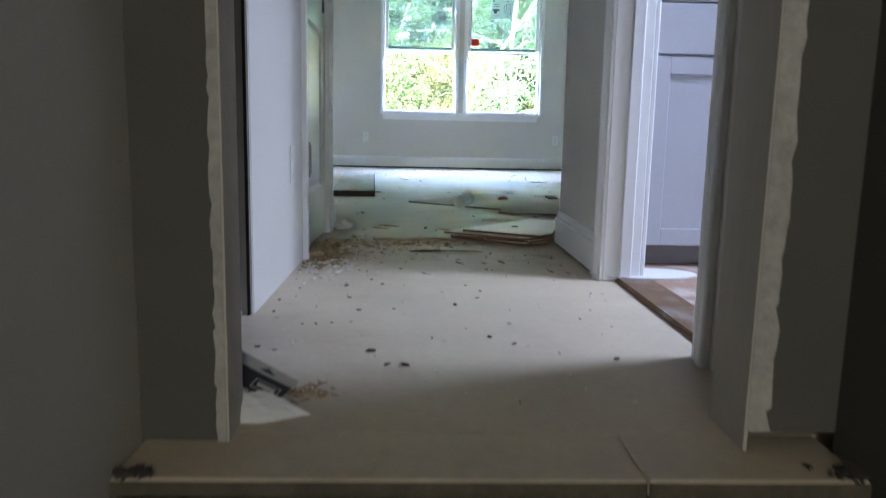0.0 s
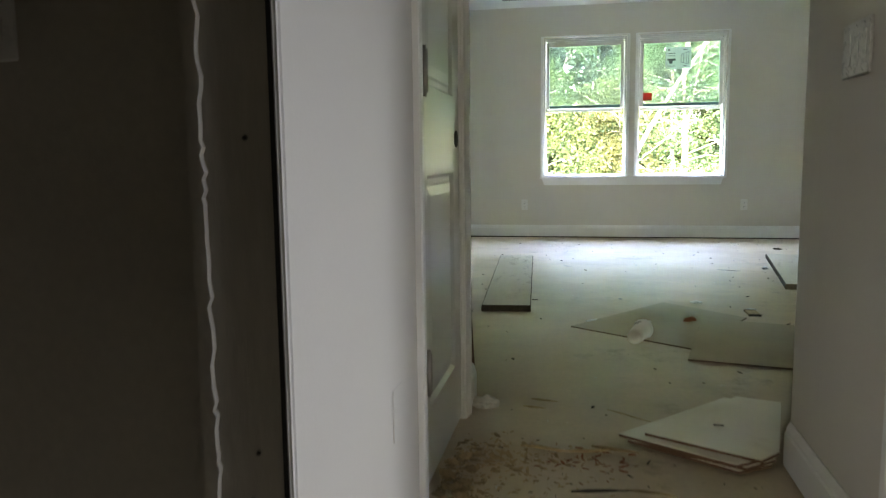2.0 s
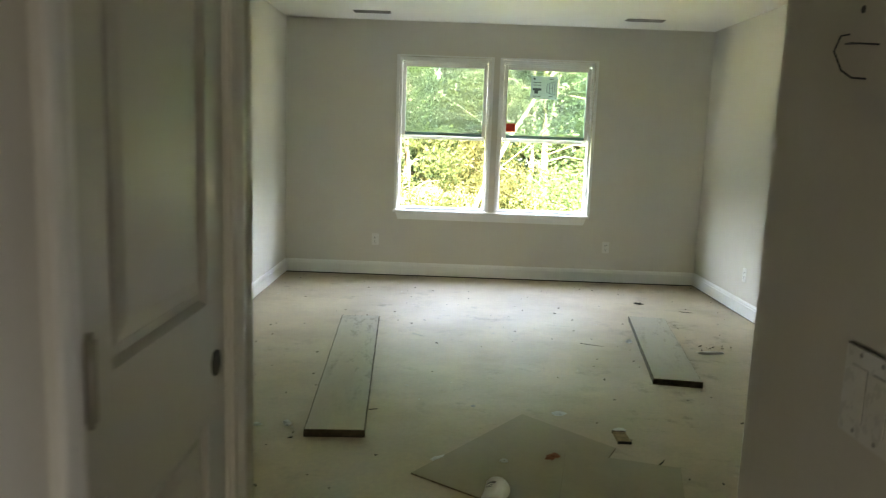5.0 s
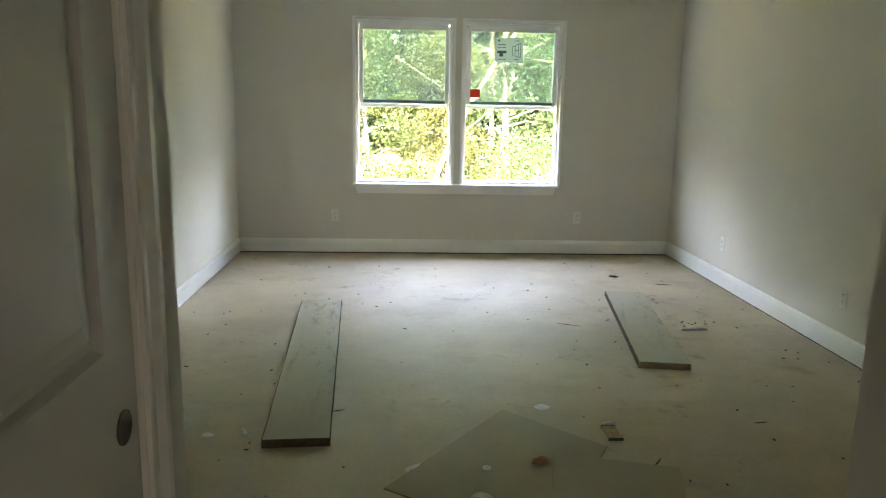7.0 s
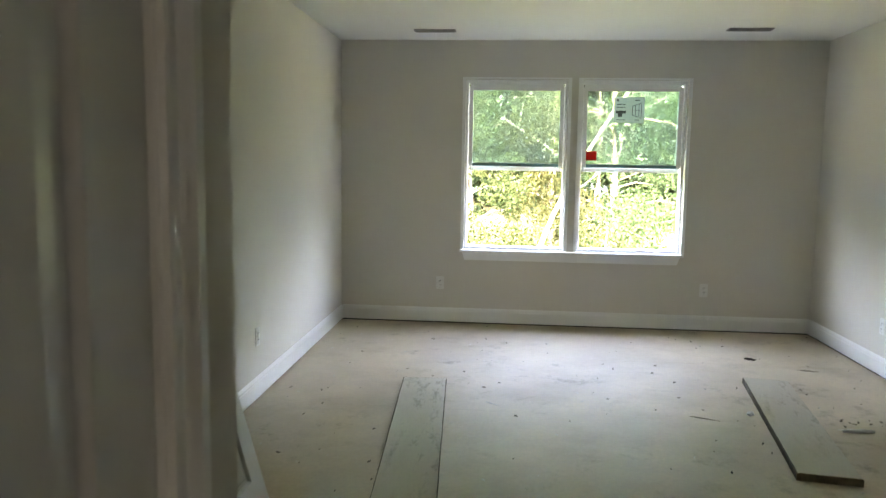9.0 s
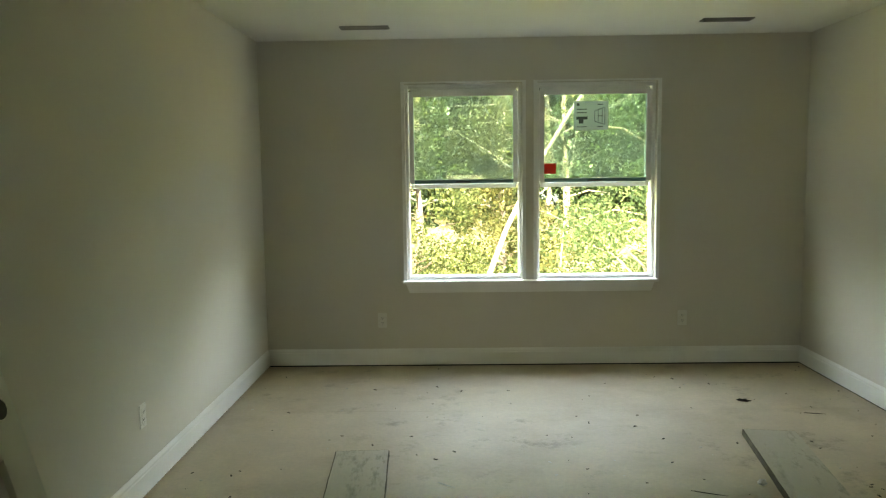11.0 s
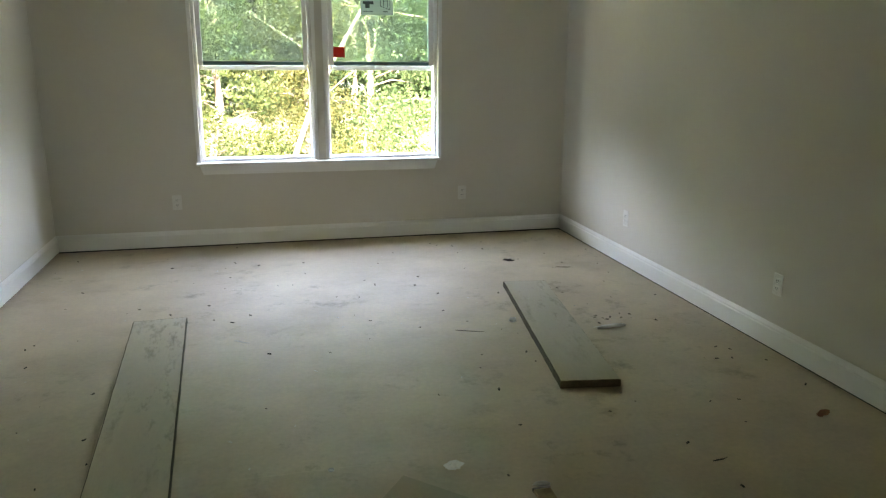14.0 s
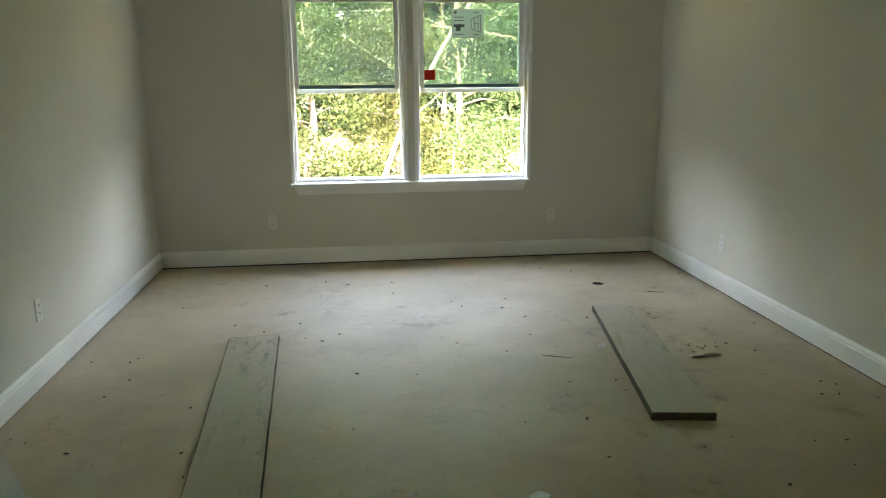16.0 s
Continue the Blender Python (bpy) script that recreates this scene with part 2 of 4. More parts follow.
def tube(points, radii, sides=8, bm=None, mi=0):
    bm = bm or bmesh.new()
    rings = []
    pts = [Vector(p) for p in points]
    for i, p in enumerate(pts):
        d = (pts[min(i + 1, len(pts) - 1)] - pts[max(i - 1, 0)]).normalized()
        q = d.to_track_quat("Z", "Y")
        rings.append([bm.verts.new(p + q @ Vector((radii[i] * math.cos(a), radii[i] * math.sin(a), 0))) for a in [2 * math.pi * k / sides for k in range(sides)]])
    for r, s in zip(rings, rings[1:]):
        for k in range(sides):
            f = bm.faces.new((r[k], r[(k + 1) % sides], s[(k + 1) % sides], s[k]))
            f.smooth, f.material_index = True, mi
    for r in (rings[0][::-1], rings[-1]):
        bm.faces.new(r).material_index = mi
    return bm


def root(name, x, y, z, label, category, group="", kind=""):
    e = new(name)
    e.location = (x, y, z)
    return tagged(e, label, category, group, kind)


def hang(e):
    """Lets parts built in world places keep them under an Empty."""
    for c in e.children:
        c.matrix_parent_inverse = Matrix.Translation(e.location).inverted()
    return e


def structure(name, bm, mat, label, category="wall"):
    return tagged(part(name, bm, mat), label, category, kind="structure")


# ---- plan ----
HL, HR = 0.872, 1.828            # hall's faces
RL, RR = -0.253, 3.797          # bedroom's side faces
YN, YR, YB = 3.92, 3.47, 9.485  # end of the hall's walls, bedroom's window wall
T = 0.114
WIN = [(0.829, 1.702), (1.810, 2.699)]
SILL, HEAD, STOP = 0.657, 2.130, 2.096  # stool, head of the opening, top of the sashes

# window wall with two openings
bm = bmesh.new()
Y1 = YB + 0.17
box(RL - T, WIN[0][0], YB, Y1, -0.3, CEIL, bm=bm)
box(WIN[0][1], WIN[1][0], YB, Y1, SILL, HEAD, bm=bm)
box(WIN[1][1], RR + T, YB, Y1, -0.3, CEIL, bm=bm)
box(WIN[0][0], WIN[1][1], YB, Y1, -0.3, SILL, bm=bm)
box(WIN[0][0], WIN[1][1], YB, Y1, HEAD, CEIL, bm=bm)
structure("wall_north", bm, M_WALL, "greige painted drywall wall round a double window")
structure("wall_west", box(RL - T, RL, YN - T, YB, -0.3, CEIL), M_WALL, "greige painted drywall bedroom side wall")
structure("wall_east", box(RR, RR + T, YR - T, YB, -0.3, CEIL), M_WALL, "greige painted drywall bedroom side wall")
structure("wall_entry_west", box(RL, HL - T, YN - T, YN, -0.3, CEIL), M_WALL, "greige painted drywall wall beside the bedroom entry")
structure("wall_entry_east", box(HR + T, RR, YR - T, YR, -0.3, CEIL), M_WALL, "greige painted drywall wall beside the bedroom entry")
# hall's left wall with the closet door's opening
DY0, DY1, DH = 3.115, 3.727, 2.04
bm = bmesh.new()
box(HL - T, HL, 2.282, DY0 - 0.02, -0.3, CEIL, 0.004, bm=bm)
box(HL - T, HL, DY1 + 0.02, YN, -0.3, CEIL, bm=bm)
box(HL - T, HL, DY0 - 0.02, DY1 + 0.02, DH + 0.02, CEIL, bm=bm)
structure("wall_hall_west", bm, M_WALL, "painted drywall hall wall with a closet door")
structure("wall_closet_back", box(-0.1, 0.0, 2.5, YN - T, -0.3, CEIL), M_WALL, "plain closet back wall")
# hall's right wall with the bathroom's opening
BY0, BY1 = 1.978, 2.742
bm = bmesh.new()
box(HR, HR + T, 1.65, BY0 - 0.02, -0.3, CEIL, bm=bm)
box(HR, HR + T, BY1 + 0.02, YR, -0.3, CEIL, bm=bm)
box(HR, HR + T, BY0 - 0.02, BY1 + 0.02, DH + 0.02, CEIL, bm=bm)
structure("wall_hall_east", bm, M_WALL, "painted drywall hall wall with the bathroom doorway")
# bathroom
bm = bmesh.new()
WX = 3.50
box(WX, WX + T, 1.5, 2.02, -0.3, CEIL, bm=bm)
box(WX, WX + T, 2.70, YR - T, -0.3, CEIL, bm=bm)
box(WX, WX + T, 2.02, 2.70, -0.3, 1.18, bm=bm)
box(WX, WX + T, 2.02, 2.70, 2.06, CEIL, bm=bm)
structure("wall_bath_east", bm, M_WALL, "painted bathroom wall with a window opening")
# unseen opaque pane, added to keep sky light out of the bathroom
bw = root("window_3", WX + 0.06, 2.36, 1.18, "unseen opaque white pane added to block the sky, in a vinyl frame", "window", kind="structure")
part("frosted_pane", box(WX + 0.055, WX + 0.063, 2.045, 2.675, 1.205, 2.035), M_BLOCKPANE, bw)
part("window_frame", (lambda m: [box(*a, bm=m) for a in ((WX + 0.04, WX + 0.08, 2.02, 2.045, 1.18, 2.06), (WX + 0.04, WX + 0.08, 2.675, 2.70, 1.18, 2.06), (WX + 0.04, WX + 0.08, 2.045, 2.675, 1.18, 1.205), (WX + 0.04, WX + 0.08, 2.045, 2.675, 2.035, 2.06))] and m)(bmesh.new()), M_VINYL, bw)
hang(bw)
structure("wall_bath_south", box(HR + T, WX, 1.53, 1.65, -0.3, CEIL), M_WALL, "painted bathroom end wall")
# stair head wall and its opening, stairwell
SX0, SX1 = 0.872, 1.862
OX0, OX1 = 0.992, 1.733
# the dim light on these walls is put into their dark colour
structure("wall_stairhead_west", box(SX0 - 0.6, OX0, 1.553, 1.632, -0.02, CEIL), M_SHADEDWALL, "unfinished drywall wall at the stair head, coloured dark for shade")
structure("wall_stairhead_east", box(OX1, HR + T, 1.53, 1.65, 0.028, CEIL), M_SHADEDWALL, "unfinished drywall wall at the stair head, coloured dark for shade")
structure("wall_stairhead_over", box(OX0, OX1, 1.535, 1.632, 2.10, CEIL), M_SHADEDWALL, "unfinished drywall above the stair head opening, coloured dark for shade")
structure("wall_stair_west", box(SX0 - T, SX0, -3.2, 1.5535, -3.0, CEIL), M_PRIMED, "primed grey-white stairwell wall")
structure("wall_stair_east", box(SX1, SX1 + T, -3.2, 1.53, -3.0, CEIL), M_SHADEDWALL, "unpainted stairwell wall, coloured dark for shade")
structure("wall_stair_south", box(SX0 - T, SX1 + T, -3.3, -3.2, -3.0, CEIL + 0.0), M_BARE, "grey unpainted stairwell end wall")
# passage to the left of the stair head
structure("wall_passage_north", box(-0.9, HL - T, 2.297, 2.40, -0.3, CEIL), M_BARE, "grey unpainted drywall wall of the side passage")
structure("wall_passage_west", box(-1.0, -0.9, 1.535, 2.40, -0.3, CEIL), M_BARE, "grey unpainted drywall end of the side passage")
structure("wall_passage_south", box(-0.9, SX0 - 0.6, 1.535, 1.632, -0.3, CEIL), M_BARE, "grey unpainted drywall wall of the side passage")
structure("ceiling", box(-1.2, 4.2, -3.4, YB + 0.5, CEIL, CEIL + 0.25), M_CEIL, "flat white painted ceiling", "ceiling")

# base under the floor sheets
structure("floor_joists", box(-1.0, 4.0, 1.46, YB + 0.17, -0.32, -0.024), M_DARK, "dark underside below the subfloor sheets", "floor")
floor = root("floor", 1.3, 5.0, 0, "dusty pale subfloor sheets with stains and scuffs", "floor", kind="structure")

# stairs
stairs = root("stairs", 1.37, 1.4, 0, "raw wooden stairs below the hall floor", "stairs", kind="structure")
for k in range(1, 14):
    y1 = 1.46 - 0.25 * (k - 1)
    part("tread", box(SX0 + 0.002, SX1 - 0.002, y1 - 0.28, y1, -0.185 * k - 0.028, -0.185 * k, 0.006), M_STAIR, stairs)
    part("riser", box(SX0 + 0.002, SX1 - 0.002, y1, y1 + 0.016, -0.185 * k, -0.185 * (k - 1) - 0.029), M_STAIR, stairs)
hang(stairs)
structure("ground_storey_floor", box(-1.0, 3.0, -3.3, 1.5, -3.0, -2.6), M_STAIR, "dim raw floor at the foot of the stairs", "floor")

# ---- rough drywall edges, drawn along an upright corner ----
def ragged(name, x, y, width, depth, z0, z1, seed, mat=M_MUD):
    rnd = random.Random(seed)
    pts, z = [], z0
    while z < z1:
        pts.append((rnd.uniform(0.72, 1.0), z))
        z += rnd.uniform(0.006, 0.03)
    pts.append((0.6, z1))
    outline = [(0, z0)] + [(width * a, b) for a, b in pts] + [(0, z1)]
    bm = prism(outline, 0, depth, "y")
    bmesh.ops.translate(bm, verts=bm.verts, vec=(x, y, 0))
    return structure(name, bm, mat, "ragged dried joint compound on a raw drywall corner", "trim")


ragged("trim_ragged_1", OX0 + 0.001, 1.548, -0.016, 0.006, 0.0, CEIL, 1)
ragged("trim_ragged_2", OX1 - 0.001, 1.526, 0.034, 0.006, 0.03, CEIL, 2)
ragged("trim_ragged_3", HL - 0.002, 2.276, -0.013, 0.006, 0.0, CEIL, 3, M_WALL)
ragged("trim_ragged_4", HL - T - 0.012, 2.262, 0.022, 0.011, 0.0, CEIL, 4, M_BARE)
# raw jamb liners of the stair head opening and the wall's end
structure("trim_jamb_1", box(OX0 - 0.001, OX0 + 0.004, 1.550, 1.635, 0, 2.1), M_JAMB, "raw drywall-lined opening edge", "trim")
structure("trim_jamb_2", box(OX1 - 0.004, OX1 + 0.001, 1.528, 1.652, 0, 2.1), M_JAMB, "raw drywall-lined opening edge", "trim")
structure("trim_jamb_3", box(HL - T, HL - 0.006, 2.274, 2.283, 0.0, 2.1), M_JAMB, "raw wooden wall end with nail heads", "trim")
structure("trim_gap_5", box(HL - 0.0135, HL - 0.0065, 2.2705, 2.2735, 0.0, 2.1), M_DARK, "dark open joint behind a raw drywall edge", "trim")
for i, (dx, z) in enumerate([(0.05, 0.47), (0.062, 0.40), (0.06, 0.30), (0.045, 0.055), (0.055, 0.05), (0.05, 0.9), (0.06, 1.2)]):
    b = bmesh.new()
    bmesh.ops.create_cone(b, cap_ends=True, segments=10, radius1=0.004, radius2=0.003, depth=0.004, matrix=pose(HL - dx, 2.273, z, 90))
    tagged(part("nail", b, M_GRIT), "dark nail head driven into the raw wall end", "nail", "nails in the wall end")

# ---- baseboards ----
def baseboard(name, x0, y0, x1, y1, nx, ny, h=0.137):
    """A moulded board along a wall from one end to another, standing out along (nx, ny), 13 mm over the floor."""
    prof = [(0, 0.013), (0.015, 0.013), (0.015, h - 0.032), (0.011, h - 0.027), (0.011, h - 0.018), (0.008, h - 0.012), (0.004, h - 0.004), (0.003, h), (0, h)]
    bm = bmesh.new()
    rows = []
    for x, y in ((x0, y0), (x1, y1)):
        rows.append([bm.verts.new((x + nx * a, y + ny * a, b)) for a, b in prof])
    n = len(prof)
    for i in range(n):
        bm.faces.new((rows[0][i], rows[0][(i + 1) % n], rows[1][(i + 1) % n], rows[1][i]))
    bm.faces.new(rows[0]), bm.faces.new(rows[1][::-1])
    return structure(name, bm, M_TRIM, "tall white moulded baseboard over a dark floor gap", "baseboard")


# dark strips put in for the shade under the baseboards
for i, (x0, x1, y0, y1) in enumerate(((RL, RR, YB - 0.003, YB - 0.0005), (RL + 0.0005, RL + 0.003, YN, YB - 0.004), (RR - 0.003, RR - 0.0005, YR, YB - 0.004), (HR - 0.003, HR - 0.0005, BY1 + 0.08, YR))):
    structure(f"trim_gap_{i + 1}", box(x0, x1, y0, y1, 0.0005, 0.0126), M_DARK, "dark strip painting the shade in the gap under the baseboard", "trim")
baseboard("baseboard_1", RL + 0.002, YB, RR - 0.002, YB, 0, -1)
baseboard("baseboard_2", RL, YN, RL, YB - 0.017, 1, 0)
baseboard("baseboard_3", RR, YR, RR, YB - 0.017, -1, 0)
baseboard("baseboard_4", HR, BY1 + 0.078, HR, YR, -1, 0)
baseboard("baseboard_5", HR + 0.002, YR, RR - 0.017, YR, 0, 1)
baseboard("baseboard_6", RL + 0.017, YN, HL, YN, 0, 1)
baseboard("baseboard_7", HL, DY1 + 0.09, HL, YN + 0.014, 1, 0)

# ---- casings ----
def casing_bar(cx, y0, y1, z0, z1, side, upright, flip=1):
    """A moulded casing leg or head on a wall face at x=cx; side +1 or -1 is the way it stands out."""
    w = (y1 - y0) if upright else (z1 - z0)
    prof = [(0, 0), (0.009, 0), (0.011, 0.006), (0.011, 0.3 * w), (0.015, 0.4 * w), (0.012, 0.5 * w), (0.018, 0.65 * w), (0.018, w - 0.005), (0.014, w), (0, w)]
    bm = bmesh.new()
    ends = []
    for e in (0, 1):
        r = []
        for d, s in prof:
            s = s if flip > 0 else w - s
            if upright:
                r.append(bm.verts.new((cx + side * d, y0 + s, (z0, z1)[e])))
            else:
                r.append(bm.verts.new((cx + side * d, (y0, y1)[e], z0 + s)))
        ends.append(r)
    n = len(prof)
    for i in range(n):
        bm.faces.new((ends[0][i], ends[0][(i + 1) % n], ends[1][(i + 1) % n], ends[1][i]))
    bm.faces.new(ends[0]), bm.faces.new(ends[1][::-1])
    return bm


def door_frame(name, x, side, y0, y1, label, far_w=0.07, depth=T):
    d = root(name, x, y0, 0, label, "door frame", kind="structure")
    w = 0.068
    part("casing", casing_bar(x, y0 - w - 0.004, y0 - 0.004, 0.0, DH + 0.004, side, True, -1), M_TRIM, d)
    part("casing", casing_bar(x, y1 + 0.004, y1 + 0.004 + far_w, 0.0, DH + 0.004, side, True), M_TRIM, d)
    part("casing", casing_bar(x, y0 - w - 0.004, y1 + 0.004 + far_w, DH + 0.005, DH + w + 0.005, side, False), M_TRIM, d)
    xa, xb = (x - side * depth, x + side * 0.001) if side > 0 else (x - 0.001, x + depth)
    part("jamb", box(xa, xb, y0 - 0.019, y0, 0, DH, 0.002), M_TRIM, d)
    part("jamb", box(xa, xb, y1, y1 + 0.019, 0, DH, 0.002), M_TRIM, d)
    part("jamb", box(xa, xb, y0 - 0.019, y1 + 0.019, DH, DH + 0.018, 0.002), M_TRIM, d)
    return d


frame_1 = door_frame("door_frame_1", HL, 1, DY0, DY1, "white moulded closet door casing in the hall")
hang(frame_1)
frame_2 = door_frame("door_frame_2", HR, -1, BY0, BY1, "white moulded bathroom doorway casing without its door")
part("stop", box(HR + 0.048, HR + 0.083, BY1 - 0.012, BY1 - 0.0005, 0, DH, 0.002), M_TRIM, frame_2)
part("stop", box(HR + 0.048, HR + 0.083, BY0 + 0.0005, BY0 + 0.012, 0, DH, 0.002), M_TRIM, frame_2)
strike = part("strike_plate", box(HR + 0.088, HR + 0.112, BY1 - 0.0025, BY1 - 0.0003, 0.87, 0.93, 0.0008), M_STEEL, frame_2, "brass strike plate")
part("strike_hole", box(HR + 0.094, HR + 0.106, BY1 - 0.0032, BY1 - 0.0024, 0.885, 0.915), M_SLOT, strike)
part("bath_casing", box(HR + T, HR + T + 0.016, BY1 + 0.004, BY1 + 0.07, 0, DH, 0.004), M_TRIM, frame_2)
part("bath_casing", box(HR + T, HR + T + 0.016, BY0 - 0.07, BY0 - 0.004, 0, DH, 0.004), M_TRIM, frame_2)
hang(frame_2)

# ---- doors ----
def door_slab(width, height, face_mat=M_DOOR):
    """Two-panel moulded slab in its own axes: x along the width, z up, face towards -y, 35 mm thick."""
    bm = bmesh.new()
    th, st = 0.035, 0.105
    xs = [0, st, width - st, width]
    zs = [0, 0.20, 0.815, 1.045, height - 0.115, height]
    for face, y in ((-1, 0.0), (1, th)):
        for i in range(3):
            for j in range(5):
                x0, x1, z0, z1 = xs[i], xs[i + 1], zs[j], zs[j + 1]
                if i == 1 and j in (1, 3):
                    steps = [(0, 0), (0.004, 0.004), (0.010, 0.012), (0.024, 0.012), (0.030, 0.007), (0.056, 0.003)]
                    prev = None
                    for ins, dep in steps:
                        r = [bm.verts.new(c) for c in ((x0 + ins, y - face * dep, z0 + ins), (x1 - ins, y - face * dep, z0 + ins), (x1 - ins, y - face * dep, z1 - ins), (x0 + ins, y - face * dep, z1 - ins))]
                        if prev:
                            for k in range(4):
                                bm.faces.new((prev[k], prev[(k + 1) % 4], r[(k + 1) % 4], r[k]))
                        prev = r
                    bm.faces.new(prev)
                else:
                    bm.faces.new([bm.verts.new(c) for c in ((x0, y, z0), (x1, y, z0), (x1, y, z1), (x0, y, z1))])
    for a, b in (((0, 0), (width, 0)), ((width, 0), (width, height)), ((width, height), (0, height)), ((0, height), (0, 0))):
        bm.faces.new([bm.verts.new(c) for c in ((a[0], 0, a[1]), (b[0], 0, b[1]), (b[0], th, b[1]), (a[0], th, a[1]))])
    bmesh.ops.remove_doubles(bm, verts=bm.verts, dist=0.0004)
    return bm


def disc(radius, depth, m, seg=24):
    b = bmesh.new()
    bmesh.ops.create_cone(b, cap_ends=True, segments=seg, radius1=radius, radius2=radius, depth=depth, matrix=m)
    return b


def ring(r0, r1, depth, m, seg=24):
    b = bmesh.new()
    rows = [[b.verts.new(m @ Vector((r * math.cos(2 * math.pi * k / seg), r * math.sin(2 * math.pi * k / seg), z))) for k in range(seg)] for r, z in ((r0, -depth), (r0, depth), (r1, depth), (r1, -depth))]
    for a, c in zip(rows, rows[1:] + rows[:1]):
        for k in range(seg):
            b.faces.new((a[k], a[(k + 1) % seg], c[(k + 1) % seg], c[k]))
    return b


W = DY1 - DY0 - 0.006
closet = tagged(new("closet_door"), "closed white two-panel closet door without a knob", "door")
closet.matrix_world = pose(HL - 0.008, DY0 + 0.003, 0.012, 0, 0, 90)
part("slab", door_slab(W, 2.02), M_DOOR, closet)
part("knob_bore", disc(0.026, 0.005, pose(W - 0.058, -0.0008, 0.918, 90)), M_SLOT, closet, "empty dark round knob hole")
for z in (0.325, 1.066, 1.80):
    h = part("hinge", tube([(0.002, -0.020, z - 0.051), (0.002, -0.020, z + 0.051)], [0.0085, 0.0085], 10), M_STEEL, closet, "satin nickel hinge knuckle")
    part("hinge_leaf", box(0.0, 0.006, -0.020, -0.0003, z - 0.051, z + 0.051), M_STEEL, h)
    part("pin_tip", tube([(0.002, -0.020, z - 0.060), (0.002, -0.020, z + 0.060)], [0.0045, 0.0045], 8), M_STEEL, h)

slab2 = tagged(new("door_slab"), "loose white two-panel door slab leaning against the wall", "door")
lean = math.degrees(math.asin((0.315 - RL - 0.015) / 2.02))
slab2.matrix_world = pose(0.315, 5.02, 0.004, 0, 0, 90) @ pose(0, 0, 0, -lean)
part("slab", door_slab(0.76, 2.02), M_DOOR, slab2)
part("knob_bore", disc(0.027, 0.005, pose(0.70, -0.0008, 0.93, 90)), M_SLOT, slab2, "empty dark round knob hole")
part("bore_rim", ring(0.026, 0.029, 0.001, pose(0.70, -0.0015, 0.93, 90)), M_TRIM, slab2)

# ---- windows ----
def sash(w, x0, x1, z0, z1, y, stile, rail_b, rail_t, name):
    bm = bmesh.new()
    d = 0.030
    box(x0, x0 + stile, y, y + d, z0, z1, 0.003, bm=bm)
    box(x1 - stile, x1, y, y + d, z0, z1, 0.003, bm=bm)
    box(x0 + stile, x1 - stile, y + 0.001, y + d - 0.001, z0, z0 + rail_b, 0.003, bm=bm)
    box(x0 + stile, x1 - stile, y + 0.001, y + d - 0.001, z1 - rail_t, z1, 0.003, bm=bm)
    s = part(name, bm, M_VINYL, w)
    g = part("pane", box(x0 + stile - 0.004, x1 - stile + 0.004, y + 0.013, y + 0.016, z0 + rail_b - 0.004, z1 - rail_t + 0.004), M_GLASS, s, "dusty clear glass pane")
    g.visible_shadow = False
    return s


def window(name, x0, x1):
    w = root(name, (x0 + x1) / 2, YB + 0.06, SILL, "white vinyl double-hung window with its lower sash raised open", "window", kind="structure")
    mid = 1.375
    f = 0.024
    bm = bmesh.new()
    ya, yb = YB + 0.055, YB + 0.15
    box(x0 + 0.001, x0 + f, ya, yb, SILL, HEAD - 0.001, 0.003, bm=bm)
    box(x1 - f, x1 - 0.001, ya, yb, SILL, HEAD - 0.001, 0.003, bm=bm)
    box(x0 + f, x1 - f, ya, yb, HEAD - 0.022, HEAD - 0.001, 0.003, bm=bm)
    box(x0 + f, x1 - f, ya + 0.014, yb, STOP, HEAD - 0.023, 0.002, bm=bm)
    box(x0 + f, x1 - f, ya, yb, SILL, SILL + 0.028, 0.003, bm=bm)
    part("window_frame", bm, M_VINYL, w)
    for a in ((x0 - 0.026, x0 + 0.002, SILL + 0.003, HEAD + 0.012), (x1 - 0.002, x1 + 0.026, SILL + 0.003, HEAD + 0.012), (x0 + 0.002, x1 - 0.002, HEAD - 0.002, HEAD + 0.012)):
        part("edge_bead", box(a[0], a[1], YB - 0.005, YB - 0.0005, a[2], a[3], 0.001), M_TRIM, w)
    up = sash(w, x0 + f + 0.012, x1 - f - 0.012, mid - 0.022, STOP, YB + 0.11, 0.026, 0.034, 0.030, "upper_sash")
    low = sash(w, x0 + f + 0.004, x1 - f - 0.004, mid + 0.014, STOP - 0.022, YB + 0.07, 0.034, 0.030, 0.034, "raised_sash")
    # teal strip puts the rail's shaded look into colour over the white vinyl
    part("bottom_rail_film", box(x0 + f + 0.040, x1 - f - 0.040, YB + 0.0675, YB + 0.0695, mid + 0.016, mid + 0.042), M_TEALRAIL, low, "teal strip painting the shaded face of the raised bottom rail")
    part("lock", box((x0 + x1) / 2 - 0.06, (x0 + x1) / 2 + 0.05, YB + 0.058, YB + 0.0672, mid + 0.020, mid + 0.030, 0.003), M_SLOT, low)
    for k in (0.2, 0.8):
        x = x0 + (x1 - x0) * k
        part("tilt_latch", prism([(x - 0.075, STOP - 0.030), (x + 0.075, STOP - 0.030), (x + 0.045, STOP - 0.002), (x - 0.045, STOP - 0.002)], YB + 0.060, YB + 0.069, "y"), M_VINYL, low)
    return hang(w)


window("window_1", *WIN[0])
window("window_2", *WIN[1])
structure("window_stool", box(0.797, 2.716, YB - 0.045, YB + 0.058, SILL - 0.018, SILL + 0.002, 0.005, seg=2), M_TRIM, "white wooden window stool", "window sill")
